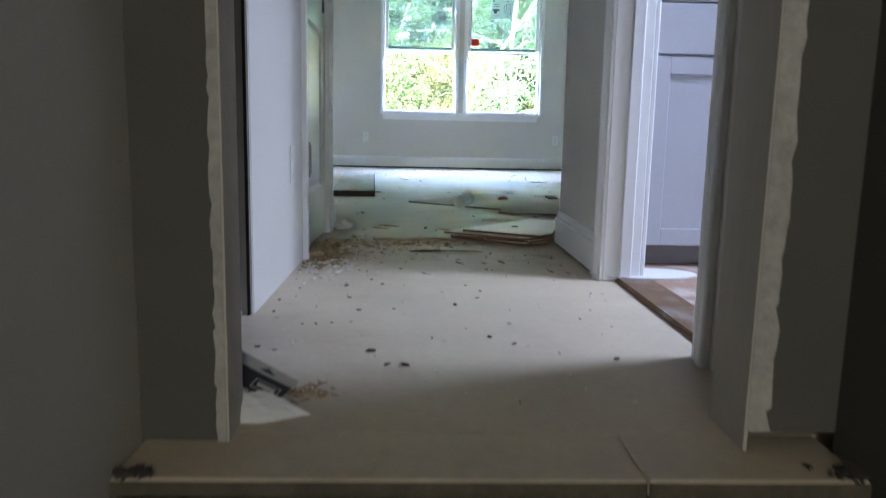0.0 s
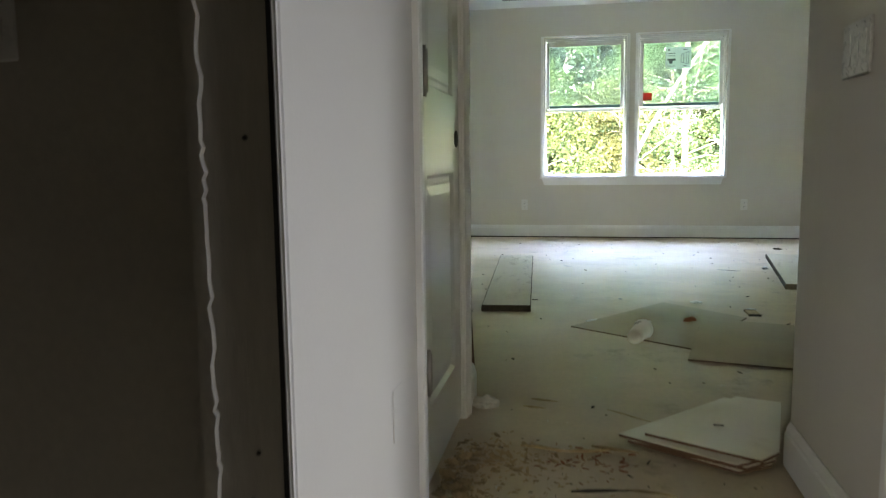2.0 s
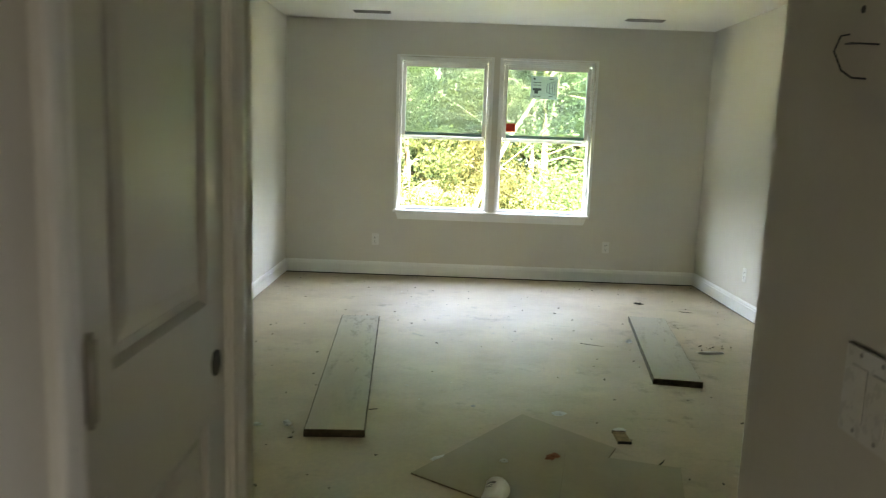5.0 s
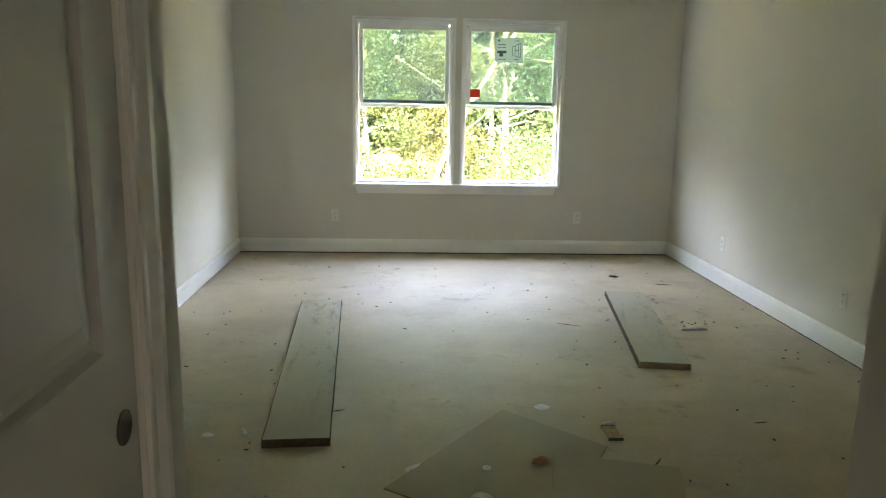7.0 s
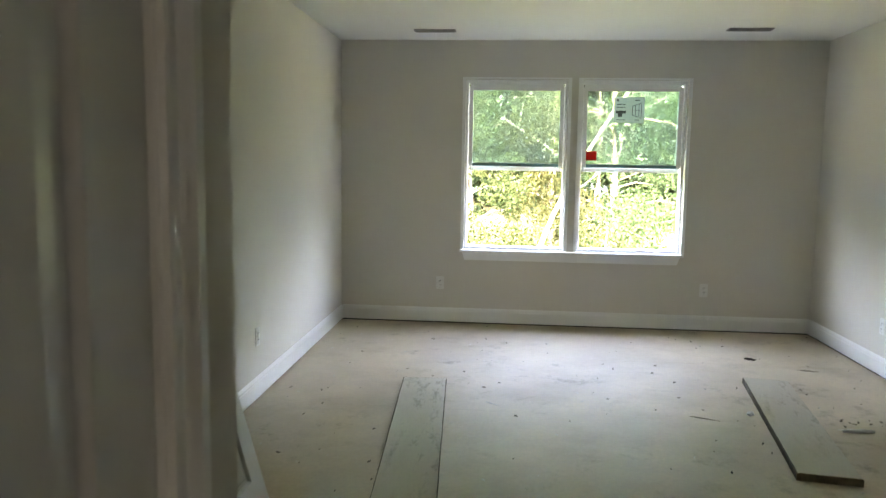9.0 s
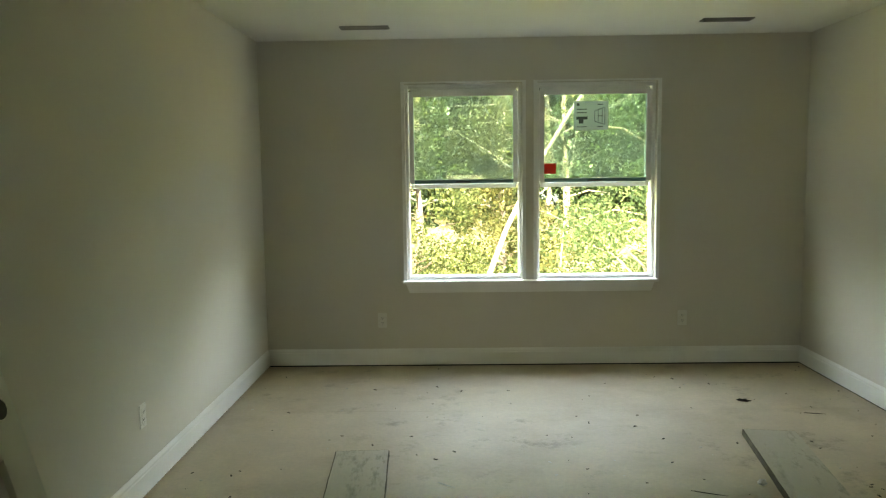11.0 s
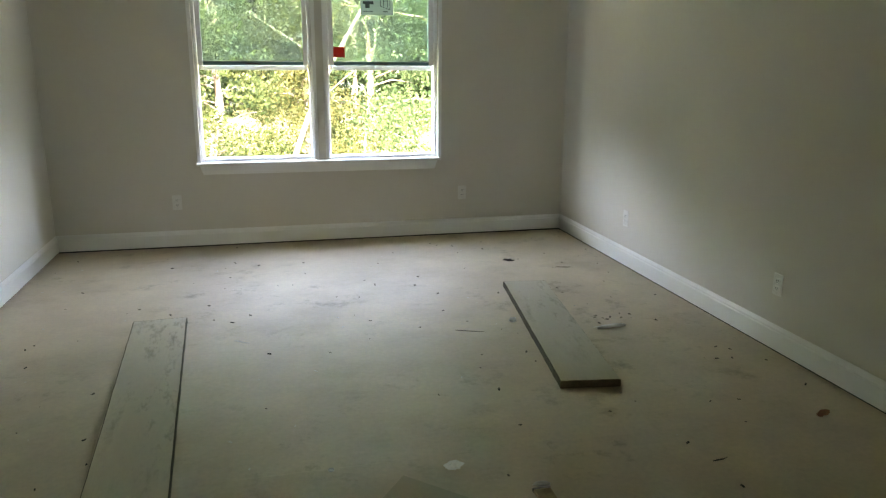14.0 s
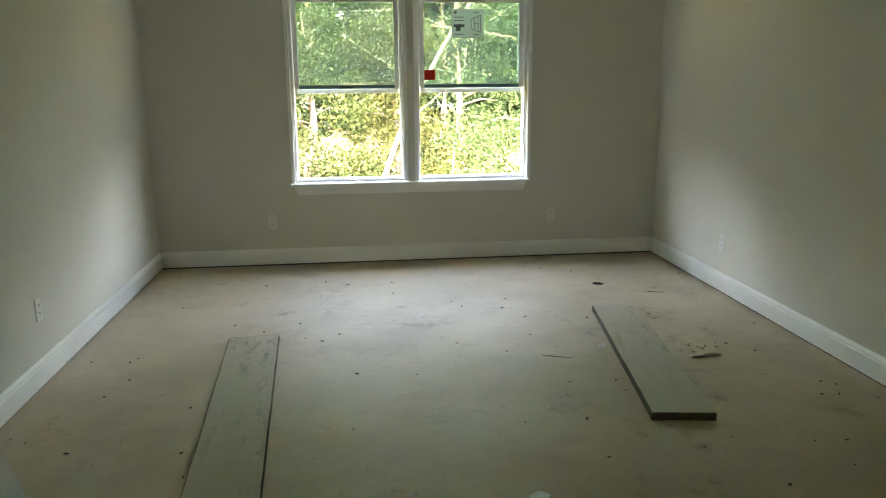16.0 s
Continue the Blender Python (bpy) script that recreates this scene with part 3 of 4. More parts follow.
bm = prism([(0.845, SILL - 0.088), (2.665, SILL - 0.088), (2.69, SILL - 0.019), (0.82, SILL - 0.019)], YB - 0.016, YB - 0.0005, "y")
structure("window_apron", bm, M_TRIM, "white apron board below the window stool", "trim")

sticker = root("window_sticker", 2.22, YB + 0.067, 1.76, "paper product label stuck on the glass", "label")
part("paper", box(2.095, 2.350, YB + 0.0795, YB + 0.0815, 1.775, 1.990), M_LABEL, sticker)
for z, x0, x1, h in ((1.965, 2.115, 2.135, 0.018), (1.93, 2.115, 2.19, 0.006), (1.905, 2.115, 2.19, 0.006), (1.865, 2.112, 2.196, 0.022), (1.84, 2.13, 2.165, 0.03), (1.80, 2.115, 2.19, 0.005), (1.965, 2.27, 2.31, 0.006), (1.80, 2.27, 2.31, 0.006)):
    part("print", box(x0, x1, YB + 0.0785, YB + 0.0793, z - h / 2, z + h / 2), M_PRINT, sticker)
bm = bmesh.new()
for a, b in (((2.25, 1.84), (2.25, 1.915)), ((2.25, 1.915), (2.325, 1.945)), ((2.325, 1.945), (2.325, 1.815)), ((2.325, 1.815), (2.25, 1.84)), ((2.275, 1.84), (2.275, 1.925)), ((2.305, 1.83), (2.305, 1.935)), ((2.27, 1.88), (2.31, 1.88))):
    tube([(a[0], YB + 0.0789, a[1]), (b[0], YB + 0.0789, b[1])], [0.0022, 0.0022], 4, bm=bm)
part("diagram", bm, M_PRINT, sticker, "thin line drawing of a window")
hang(sticker)
tagged(part("red_tag", box(1.858, 1.962, YB + 0.078, YB + 0.0815, 1.452, 1.530, 0.001), M_RED), "red paper tag stuck on the window glass", "label")

# ---- electrical ----
def outlet(name="outlet"):
    """A duplex outlet in its own axes: face towards -y."""
    e = tagged(new(name), "white duplex outlet with a plastic cover plate", "outlet", "wall outlets")
    part("plate", box(-0.035, 0.035, -0.006, 0, -0.0575, 0.0575, 0.003, seg=2), M_PLATE, e)
    for z in (-0.0195, 0.0195):
        s = part("socket", box(-0.017, 0.017, -0.0085, -0.006, z - 0.014, z + 0.014, 0.002), M_PLATE, e)
        for x in (-0.006, 0.006):
            part("slot", box(x - 0.0012, x + 0.0012, -0.0089, -0.0084, z - 0.003, z + 0.006), M_SLOT, s)
        part("slot", disc(0.0022, 0.0006, pose(0, -0.0088, z - 0.008, 90), 10), M_SLOT, s)
    return e


o = outlet()
o.matrix_world = pose(0.633, YB, 0.358)
copy_thing(o, pose(2.905, YB, 0.358))
copy_thing(o, pose(RR, 6.62, 0.345, 0, 0, -90))
copy_thing(o, pose(RR, 8.27, 0.345, 0, 0, -90))
copy_thing(o, pose(RL, 7.23, 0.375, 0, 0, 90))
blank = tagged(part("blank_plate", box(-0.035, 0.035, -0.003, 0, -0.0575, 0.0575, 0.0015), M_WALL), "blank cover plate painted like the hall wall", "cover plate")
blank.matrix_world = pose(HL, 2.84, 0.333, 0, 0, 90)

switch = tagged(new("light_switch"), "white three-gang rocker switch plate on the hall wall", "switch")
switch.matrix_world = pose(HR, 3.10, 1.09, 0, 0, -90)
part("plate", box(-0.083, 0.083, -0.006, 0, -0.059, 0.059, 0.003, seg=2), M_PLATE, switch)
for x in (-0.046, 0, 0.046):
    r = part("rocker", prism([(-0.0065, -0.033), (-0.0082, -0.033), (-0.0072, 0.0), (-0.0090, 0.033), (-0.0065, 0.033)], x - 0.0165, x + 0.0165, "x"), M_PLATE, switch)
    part("rocker_gap", box(x - 0.0172, x + 0.0172, -0.0066, -0.006, -0.0338, 0.0338), M_GREYCARD, r)
    for z in (-0.048, 0.048):
        part("screw", disc(0.003, 0.001, pose(x, -0.0063, z, 90), 10), M_GREYCARD, switch)
sw2 = tagged(new("light_switch"), "white switch plate on the unpainted passage wall", "switch")
sw2.matrix_world = pose(0.418, 2.297, 1.07)
part("plate", box(-0.06, 0.06, -0.006, 0, -0.057, 0.057, 0.003), M_PLATE, sw2)
for x in (-0.024, 0.024):
    part("rocker", box(x - 0.016, x + 0.016, -0.009, -0.006, -0.033, 0.033, 0.002), M_PLATE, sw2)

cable = root("thermostat_cable", HR, 3.25, 1.50, "thin black cable poking out of the wall", "cable")
part("wire", tube([(HR + 0.01, 3.275, 1.540), (HR - 0.012, 3.272, 1.535), (HR - 0.02, 3.27, 1.515), (HR - 0.012, 3.262, 1.49), (HR - 0.014, 3.23, 1.478), (HR - 0.01, 3.205, 1.475)], [0.0014] * 6, 6), M_WIRE, cable)
part("wire", tube([(HR + 0.01, 3.268, 1.528), (HR - 0.016, 3.25, 1.522), (HR - 0.020, 3.21, 1.518), (HR - 0.018, 3.17, 1.512)], [0.0014] * 4, 6), M_WIRE, cable)
part("hole", disc(0.005, 0.001, pose(HR - 0.0008, 3.245, 1.565, 0, 90), 10), M_SLOT, cable)
hang(cable)

# ---- ceiling vents ----
def vent(x0, x1, y0, y1):
    v = root("ceiling_vent", (x0 + x1) / 2, (y0 + y1) / 2, CEIL, "slim metal ceiling register with dark slats", "vent", "ceiling vents")
    z = CEIL
    part("backing", box(x0 + 0.012, x1 - 0.012, y0 + 0.012, y1 - 0.012, z - 0.003, z - 0.001), M_SLOT, v)
    bm = bmesh.new()
    for a in ((x0, x1, y0, y0 + 0.014), (x0, x1, y1 - 0.014, y1), (x0, x0 + 0.014, y0 + 0.014, y1 - 0.014), (x1 - 0.014, x1, y0 + 0.014, y1 - 0.014)):
        box(*a, z - 0.008, z, 0.002, bm=bm)
    part("frame", bm, M_TOE, v)
    for k in range(5):
        y = y0 + 0.022 + k * (y1 - y0 - 0.044) / 4
        b = bmesh.new()
        box(x0 + 0.014, x1 - 0.014, -0.006, 0.006, -0.001, 0.001, bm=b)
        bmesh.ops.transform(b, matrix=pose(0, y, z - 0.009, 40), verts=b.verts)
        part("slat", b, M_TOE, v)
    hang(v)


vent(0.44, 0.77, 8.96, 9.06)
vent(2.83, 3.16, 8.90, 9.00)

# ---- bathroom ----
vanity = root("vanity_cabinet", 2.4, 2.93, 0, "light grey shaker bathroom vanity without a top", "cabinet")
VX0, VX1, VY, VB = 2.0, 2.62, 2.95, YR - T - 0.002
part("body", box(VX0, VX1, VY, VB, 0.082, 0.862, 0.002), M_VANITY, vanity)
part("toe_kick", box(VX0, VX1, VY + 0.055, VB, 0.0125, 0.081), M_TOE, vanity, "darker grey toe kick board")
part("top_rail", box(VX0 - 0.004, VX1 + 0.004, VY - 0.012, VB, 0.8625, 0.878, 0.002), M_TOE, vanity)


def shaker(x0, x1, z0, z1, name, rail=0.055):
    d = part(name, box(x0, x1, VY - 0.010, VY - 0.0005, z0, z1), M_VANITY, vanity)
    for a in ((x0, x0 + rail), (x1 - rail, x1)):
        part("stile", box(a[0], a[1], VY - 0.020, VY - 0.0101, z0, z1, 0.0015), M_VANITY, d)
    for a in ((z0, z0 + rail), (z1 - rail, z1)):
        part("rail", box(x0 + rail, x1 - rail, VY - 0.0199, VY - 0.0101, a[0], a[1], 0.0015), M_VANITY, d)
    return d


dr = part("drawer", box(VX0 + 0.004, VX1 - 0.004, VY - 0.020, VY - 0.0005, 0.700, 0.855, 0.002), M_VANITY, vanity)
hd = part("handle", tube([(2.245, VY - 0.048, 0.778), (2.305, VY - 0.048, 0.778)], [0.0055, 0.0055], 10), M_STEEL, dr, "brushed nickel bar handle")
for x in (2.275,):
    tb = part("handle_post", tube([(x, VY - 0.048, 0.778), (x, VY - 0.019, 0.778)], [0.004, 0.004], 8), M_STEEL, dr)
for x0, x1 in ((VX0 + 0.004, VX1 - 0.004),):
    shaker(x0, x1, 0.086, 0.692, "door")
hang(vanity)
structure("bathroom_floor", box(HR + T + 0.001, WX, 1.65, YR - T, -0.02, 0.012), M_BATHFLOOR, "red-brown bathroom subfloor with dried white mortar", "floor")
rib = root("ribbed_underlay", 1.93, 2.36, 0, "brown ribbed tile underlay strip at the bathroom threshold", "underlay")
bm = bmesh.new()
for k in range(11):
    x = 1.870 + k * 0.0095
    prism([(x, 0.001), (x + 0.0075, 0.001), (x + 0.0065, 0.016), (x + 0.001, 0.016)], BY0 + 0.001, BY1 - 0.001, "y", bm=bm)
part("ribs", bm, M_RIB, rib)
part("backing", box(1.866, 1.9735, BY0 + 0.0005, BY1 - 0.0005, 0.0005, 0.006), M_RIB, rib)
hang(rib)
bm = prism([(1.97 + 0.17 * math.cos(a), 2.80 + 0.09 * math.sin(a)) for a in [2 * math.pi * k / 24 for k in range(24)]], 0.0125, 0.017)
tagged(part("floor_scrap", bm, M_CLOTH), "rounded white sheet scrap on the bathroom floor", "scrap")

# ---- loose things ----
def plank(near, far, width, label, end):
    """A two-by board lying from one point of the floor to another."""
    a, b = Vector((*near, 0)), Vector((*far, 0))
    length = (b - a).length
    e = tagged(new("plank"), label, "plank", "planks on the bedroom floor")
    e.matrix_world = Matrix.Translation(a) @ pose(0, 0, 0, 0, 0, -math.degrees(math.atan2(b.x - a.x, b.y - a.y)))
    bm = bmesh.new()
    rnd = random.Random(int(length * 1000))
    rows = []
    for k in range(25):
        y = 0.0006 + (length - 0.0012) * k / 24
        w = width / 2 + rnd.uniform(-0.0015, 0.001)
        rows.append([bm.verts.new((x, y, z)) for x, z in ((-w + 0.002, 0.001), (-w, 0.032), (-w + 0.005, 0.038), (w - 0.005, 0.038), (w, 0.032), (w - 0.002, 0.001))])
    for r, s in zip(rows, rows[1:]):
        for i in range(6):
            bm.faces.new((r[i], r[(i + 1) % 6], s[(i + 1) % 6], s[i]))
    # all faces but the top take the dark end colour, as painted side shade
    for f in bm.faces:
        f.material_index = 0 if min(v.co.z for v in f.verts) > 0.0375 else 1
    part("board", bm, [M_PLANK, M_END_SIDESHADE], e)
    o6 = [(-width / 2, 0.001), (-width / 2, 0.032), (-width / 2 + 0.006, 0.038), (width / 2 - 0.006, 0.038), (width / 2, 0.032), (width / 2, 0.001)]
    part("end_grain", prism(o6, -0.0012, 0.0005, "y"), end, e, "dark weathered end grain")
    part("end_grain", prism(o6, length - 0.0005, length + 0.0012, "y"), end, e, "dark weathered end grain")
    return e


plank((0.835, 5.490), (0.706, 7.655), 0.281, "weathered grey two-by-twelve plank with a dark end", M_END_SIDESHADE)
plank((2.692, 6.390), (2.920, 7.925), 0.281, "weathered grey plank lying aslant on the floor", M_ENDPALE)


def flat_sheet(name, outline, z0, thick, tilt, label, category, face, edge, group=""):
    e = tagged(new(name), label, category, group)
    c = Vector((sum(p[0] for p in outline) / len(outline), sum(p[1] for p in outline) / len(outline), 0))
    e.matrix_world = Matrix.Translation((c.x, c.y, z0)) @ pose(0, 0, 0, *tilt)
    loc = [(p[0] - c.x, p[1] - c.y) for p in outline]
    part("core", prism(loc, 0, thick * 0.8), edge, e)
    part("face", prism([(x * 0.998, y * 0.998) for x, y in loc], thick * 0.8 + 0.0002, thick), face, e)
    return e


flat_sheet("hardboard_sheet", [(1.204, 5.144), (1.755, 4.755), (2.125, 5.47), (1.735, 5.85)], 0.0008, 0.006, (0, 0), "dusty grey hardboard sheet lying on the floor", "board", M_SHEET, M_FIBRE, "hardboard sheets")
flat_sheet("hardboard_sheet", [(1.703, 4.552), (2.150, 4.455), (2.360, 5.27), (1.885, 5.40)], 0.0070, 0.006, (0, 0), "dusty grey hardboard sheet overlapping another one", "board", M_SHEET, M_FIBRE, "hardboard sheets")

# stack of offcut panels at the end of the hall
stack = [(1.395, 3.575), (1.700, 3.395), (1.800, 3.465), (1.90, 3.93), (1.76, 3.98)]
cx, cy = 1.70, 3.70
for k, (turn, s, dx, dy) in enumerate(((-3, 0.96, 0.0, -0.005), (3, 0.97, -0.012, 0.0), (-1, 1.0, -0.02, 0.0), (1.5, 0.95, 0.035, 0.0))):
    a = radians(turn)
    pts = [(min(cx + dx + s * ((x - cx) * math.cos(a) - (y - cy) * math.sin(a)), 1.806 if y < YR + 0.1 else 9), cy + dy + s * ((x - cx) * math.sin(a) + (y - cy) * math.cos(a))) for x, y in stack]
    flat_sheet("panel_offcut", pts, 0.004 + 0.0104 * k, 0.010, (0, 0), "pale faced fibreboard offcut in a loose stack", "board", M_PANEL, M_FIBRE, "stack of panel offcuts")
tagged(part("wood_chip", box(1.66, 1.69, 3.66, 3.668, 0.0456, 0.049, 0.001), M_GRIT), "dark sliver lying on the panel stack", "chip")

# dark sheet leaning on the bedroom's entry wall
e = tagged(new("leaning_board"), "dark brown thin board leaning against the entry wall", "board")
e.matrix_world = pose(0.60, 4.135, 0.002, math.degrees(math.asin(0.19 / 0.58)))
part("board", box(-0.24, 0.255, -0.008, 0.0, 0.0, 0.565, 0.001), M_FIBRE, e)

# white cup lying on its side
cup = tagged(new("paper_cup"), "white disposable cup lying on its side", "cup")
v = Vector((1.550 - 1.484, 4.985 - 4.805, 0))
cup.matrix_world = Matrix.Translation((1.50, 4.82, 0.036)) @ pose(0, 0, 0, 0, 0, -math.degrees(math.atan2(v.x, v.y))) @ pose(0, 0, 0, -86) @ Matrix.Scale(1.1, 4)
bm = bmesh.new()
seg = 32
prof = [(0.0, 0.006), (0.027, 0.006), (0.030, 0.0), (0.033, 0.03), (0.038, 0.09), (0.042, 0.128), (0.0445, 0.131), (0.0435, 0.134), (0.0415, 0.131)]
rings = [[bm.verts.new((max(r, 0.0004) * math.cos(2 * math.pi * k / seg), max(r, 0.0004) * math.sin(2 * math.pi * k / seg), z)) for k in range(seg)] for r, z in prof]
for r, s in zip(rings, rings[1:]):
    for k in range(seg):
        bm.faces.new((r[k], r[(k + 1) % seg], s[(k + 1) % seg], s[k])).smooth = True
part("cup_body", bm, M_CUP, cup)
for z, h, a0, a1 in ((0.100, 0.012, -75, -20), (0.084, 0.005, -70, -28), (0.074, 0.004, -66, -30), (0.095, 0.014, -160, -120)):
    bm = bmesh.new()
    rows = []
    for zz in (z - h / 2, z + h / 2):
        r = 0.033 + (zz - 0.03) * 0.092 + 0.0008
        rows.append([bm.verts.new((r * math.cos(radians(a0 + (a1 - a0) * k / 8 - 70)), r * math.sin(radians(a0 + (a1 - a0) * k / 8 - 70)), zz)) for k in range(9)])
    for k in range(8):
        bm.faces.new((rows[0][k], rows[0][k + 1], rows[1][k + 1], rows[1][k]))
    part("print_band", bm, M_PRINT, cup, "dark unreadable print")

# pack of fixings at the stair head
pack = tagged(new("fixings_pack"), "black carded plastic bag of fixings on the floor", "packaging")
along = Vector((0.112, -0.010, -0.054)).normalized()
down = Vector((-0.045, -0.042, -0.030))
up = -(down - along * down.dot(along)).normalized()
out = along.cross(up)
pack.matrix_world = Matrix(((along.x, up.x, out.x, 0.952), (along.y, up.y, out.y, 1.692), (along.z, up.z, out.z, 0.084), (0, 0, 0, 1)))
part("card", prism([(0, 0), (0.122, 0), (0.100, -0.064), (-0.024, -0.064)], 0, 0.0016), M_CARD, pack, "black printed card")
part("header", prism([(0, 0.0005), (0.122, 0.0005), (0.126, 0.016), (0.004, 0.020)], -0.001, 0.0026), M_GREYCARD, pack, "grey folded header card")
part("hang_hole", prism([(0.062, 0.006), (0.070, 0.004), (0.082, 0.004), (0.090, 0.006), (0.082, 0.009), (0.076, 0.013), (0.070, 0.009)], 0.0027, 0.0032), M_SLOT, pack)
part("print_frame", prism([(0.066, -0.010), (0.110, -0.010), (0.106, -0.027), (0.062, -0.027)], 0.0017, 0.0022), M_GREYCARD, pack, "grey printed frame")
part("print_plate", prism([(0.068, -0.012), (0.1075, -0.012), (0.104, -0.025), (0.0645, -0.025)], 0.0023, 0.0027), M_CARD, pack)
for x0, x1, y, h in ((0.071, 0.101, -0.0185, 0.003), (0.028, 0.064, -0.036, 0.0022), (0.024, 0.044, -0.043, 0.0022), (0.068, 0.090, -0.051, 0.003)):
    part("print_line", prism([(x0, y - h), (x1, y - h), (x1 + 0.001, y + h), (x0 + 0.001, y + h)], 0.0028, 0.0032), M_LABEL, pack)
bm = bmesh.new()
bmesh.ops.create_icosphere(bm, subdivisions=4, radius=1)
for vv in bm.verts:
    q = vv.co.copy()
    w = 1 + 0.30 * noise.noise(q * 2.7) + 0.22 * abs(noise.noise(q * 6)) - 0.1 * abs(noise.noise(q * 13))
    tail = max(q.x, 0) ** 3
    vv.co = Vector((0.052 * q.x + 0.028 * tail, 0.030 * q.y * (1 - 0.75 * tail) + 0.004 * tail, 0.013 * q.z * (1 - 0.6 * tail))) * w
bag = part("bag", bm, M_FILM, pack, "crumpled cloudy plastic bag")
bag.matrix_local = pose(0.098, -0.060, 0.008, 0, 0, 18)
tagged(part("fixings_spill", (lambda b: [tube([(x, y, 0.004), (x + 0.02 * math.cos(a), y + 0.02 * math.sin(a), 0.006)], [0.002, 0.001], 5, bm=b) for x, y, a in [(1.09 + random.gauss(0, 0.018), 1.75 + random.gauss(0, 0.018), random.uniform(0, 6)) for _ in range(36)]] and b)(bmesh.new()), M_CHIP), "spilled small fixings and shavings", "debris", kind="stuff")


# ---- small litter ----
def crumple(name, x, y, rx, ry, h, seed, mat, label, category, turn=0.0):
    b = bmesh.new()
    bmesh.ops.create_icosphere(b, subdivisions=3, radius=1)
    for vv in b.verts:
        q = vv.co.copy()
        w = 1 + 0.5 * noise.noise(q * 2.1 + Vector((seed, 0, 0))) + 0.25 * noise.noise(q * 5.3 + Vector((0, seed, 0)))
        vv.co = Vector((rx * q.x * w, ry * q.y * w, max(h * (q.z * w + 0.7), 0.0005)))
    ob = tagged(part(name, b, mat), label, category)
    ob.matrix_world = pose(x, y, 0.0008 if name != "x" else 0, 0, 0, turn)
    return ob


crumple("paper_scrap", 1.927, 5.756 + 0.12, 0.035, 0.025, 0.008, 1, M_PLATE, "torn white paper scrap on the floor", "scrap", 20)
crumple("paper_scrap", 1.315, 5.303, 0.04, 0.012, 0.005, 2, M_PLATE, "narrow torn white paper scrap", "scrap", 40)
crumple("plaster_piece", 2.193, 5.688, 0.028, 0.012, 0.008, 3, M_PLATE, "small white plaster piece", "scrap", -10)
crumple("plastic_bag", 3.13, 7.09, 0.085, 0.014, 0.010, 4, M_PLATE, "crumpled clear plastic strip on the floor", "plastic", 4)
crumple("plastic_scrap", 2.63, 7.30, 0.03, 0.02, 0.012, 5, M_PLATE, "small clear plastic scrap beside the plank", "plastic", 70)
crumple("brick_chip", 1.815, 5.328, 0.035, 0.013, 0.012, 6, M_REDCHIP, "reddish brown broken wood chip", "chip", 25).location.z = 0.009
crumple("brick_chip", 3.53, 5.925, 0.035, 0.014, 0.012, 7, M_REDCHIP, "reddish brown broken wood chip near the wall", "chip", 20)
crumple("wood_chip", 3.02, 8.55, 0.035, 0.012, 0.01, 8, M_GRIT, "dark splinter lying before the window wall", "chip", -20)
crumple("paper_scrap", 0.449, 5.597, 0.022, 0.014, 0.007, 31, M_PLATE, "small torn white scrap beside the plank", "scrap", 15)
crumple("paper_scrap", 0.590, 5.620, 0.016, 0.028, 0.009, 32, M_PLATE, "small torn white scrap beside the plank", "scrap", 30)
tagged(part("washer", ring(0.006, 0.017, 0.0012, pose(1.600, 5.285, 0.0102)), M_PLATE), "white round plastic washer on the board", "washer")
tagged(part("screw_cap", ring(0.003, 0.011, 0.002, pose(1.49, 5.95, 0.002)), M_STEEL), "small round metal cap on the floor", "cap")
blk = root("wood_block", 2.18, 5.58, 0, "short pale wood offcut with dark ends", "offcut")
part("block", box(2.150, 2.212, 5.535, 5.655, 0.0008, 0.012, 0.002), M_CHIP, blk)
part("block_end", box(2.149, 2.213, 5.528, 5.5345, 0.0008, 0.0125), M_GRIT, blk)
part("block_end", box(2.149, 2.213, 5.6555, 5.662, 0.0008, 0.0125), M_GRIT, blk)
hang(blk)


def splinter(x, y, length, turn, r=0.004, mat=M_CHIP, label="thin wooden splinter on the floor", z=0.0):
    rnd = random.Random(int(x * 1000 + y * 77))
    pts = [(length * (t - 0.5), rnd.uniform(-1, 1) * length * 0.03, z + r + 0.0006) for t in (0, 0.3, 0.65, 1)]
    ob = tagged(part("splinter", tube(pts, [r * 0.5, r, r * 0.8, r * 0.3], 5), mat), label, "splinter", "splinters")
    ob.matrix_world = pose(x, y, 0, 0, 0, turn)


for a in ((2.293, 5.33, 0.09, 55, 0.004, M_GRIT), (1.31, 3.235, 0.15, 12, 0.005, M_GRIT), (1.44, 3.25, 0.13, -8, 0.004), (1.16, 3.50, 0.16, -10, 0.006), (1.28, 3.50, 0.13, 10, 0.006), (1.36, 3.52, 0.14, -12, 0.006),
          (1.13, 3.95, 0.10, -15, 0.004), (1.10, 3.87, 0.08, -12, 0.004), (1.30, 3.90, 0.02, 40, 0.004, M_GRIT), (1.42, 3.83, 0.18, -35, 0.0025), (1.55, 3.02, 0.05, -70, 0.005), (0.98, 5.85, 0.05, 20, 0.003, M_GRIT),
          (2.35, 7.2, 0.16, -20, 0.0025, M_GRIT), (1.15, 7.3, 0.10, -35, 0.003, M_WHITECHIP), (3.35, 8.3, 0.12, -15, 0.003, M_GRIT), (2.9, 5.7, 0.07, 10, 0.003, M_GRIT), (1.74, 5.22, 0.07, -5, 0.003, M_WHITECHIP)):
    splinter(*a)


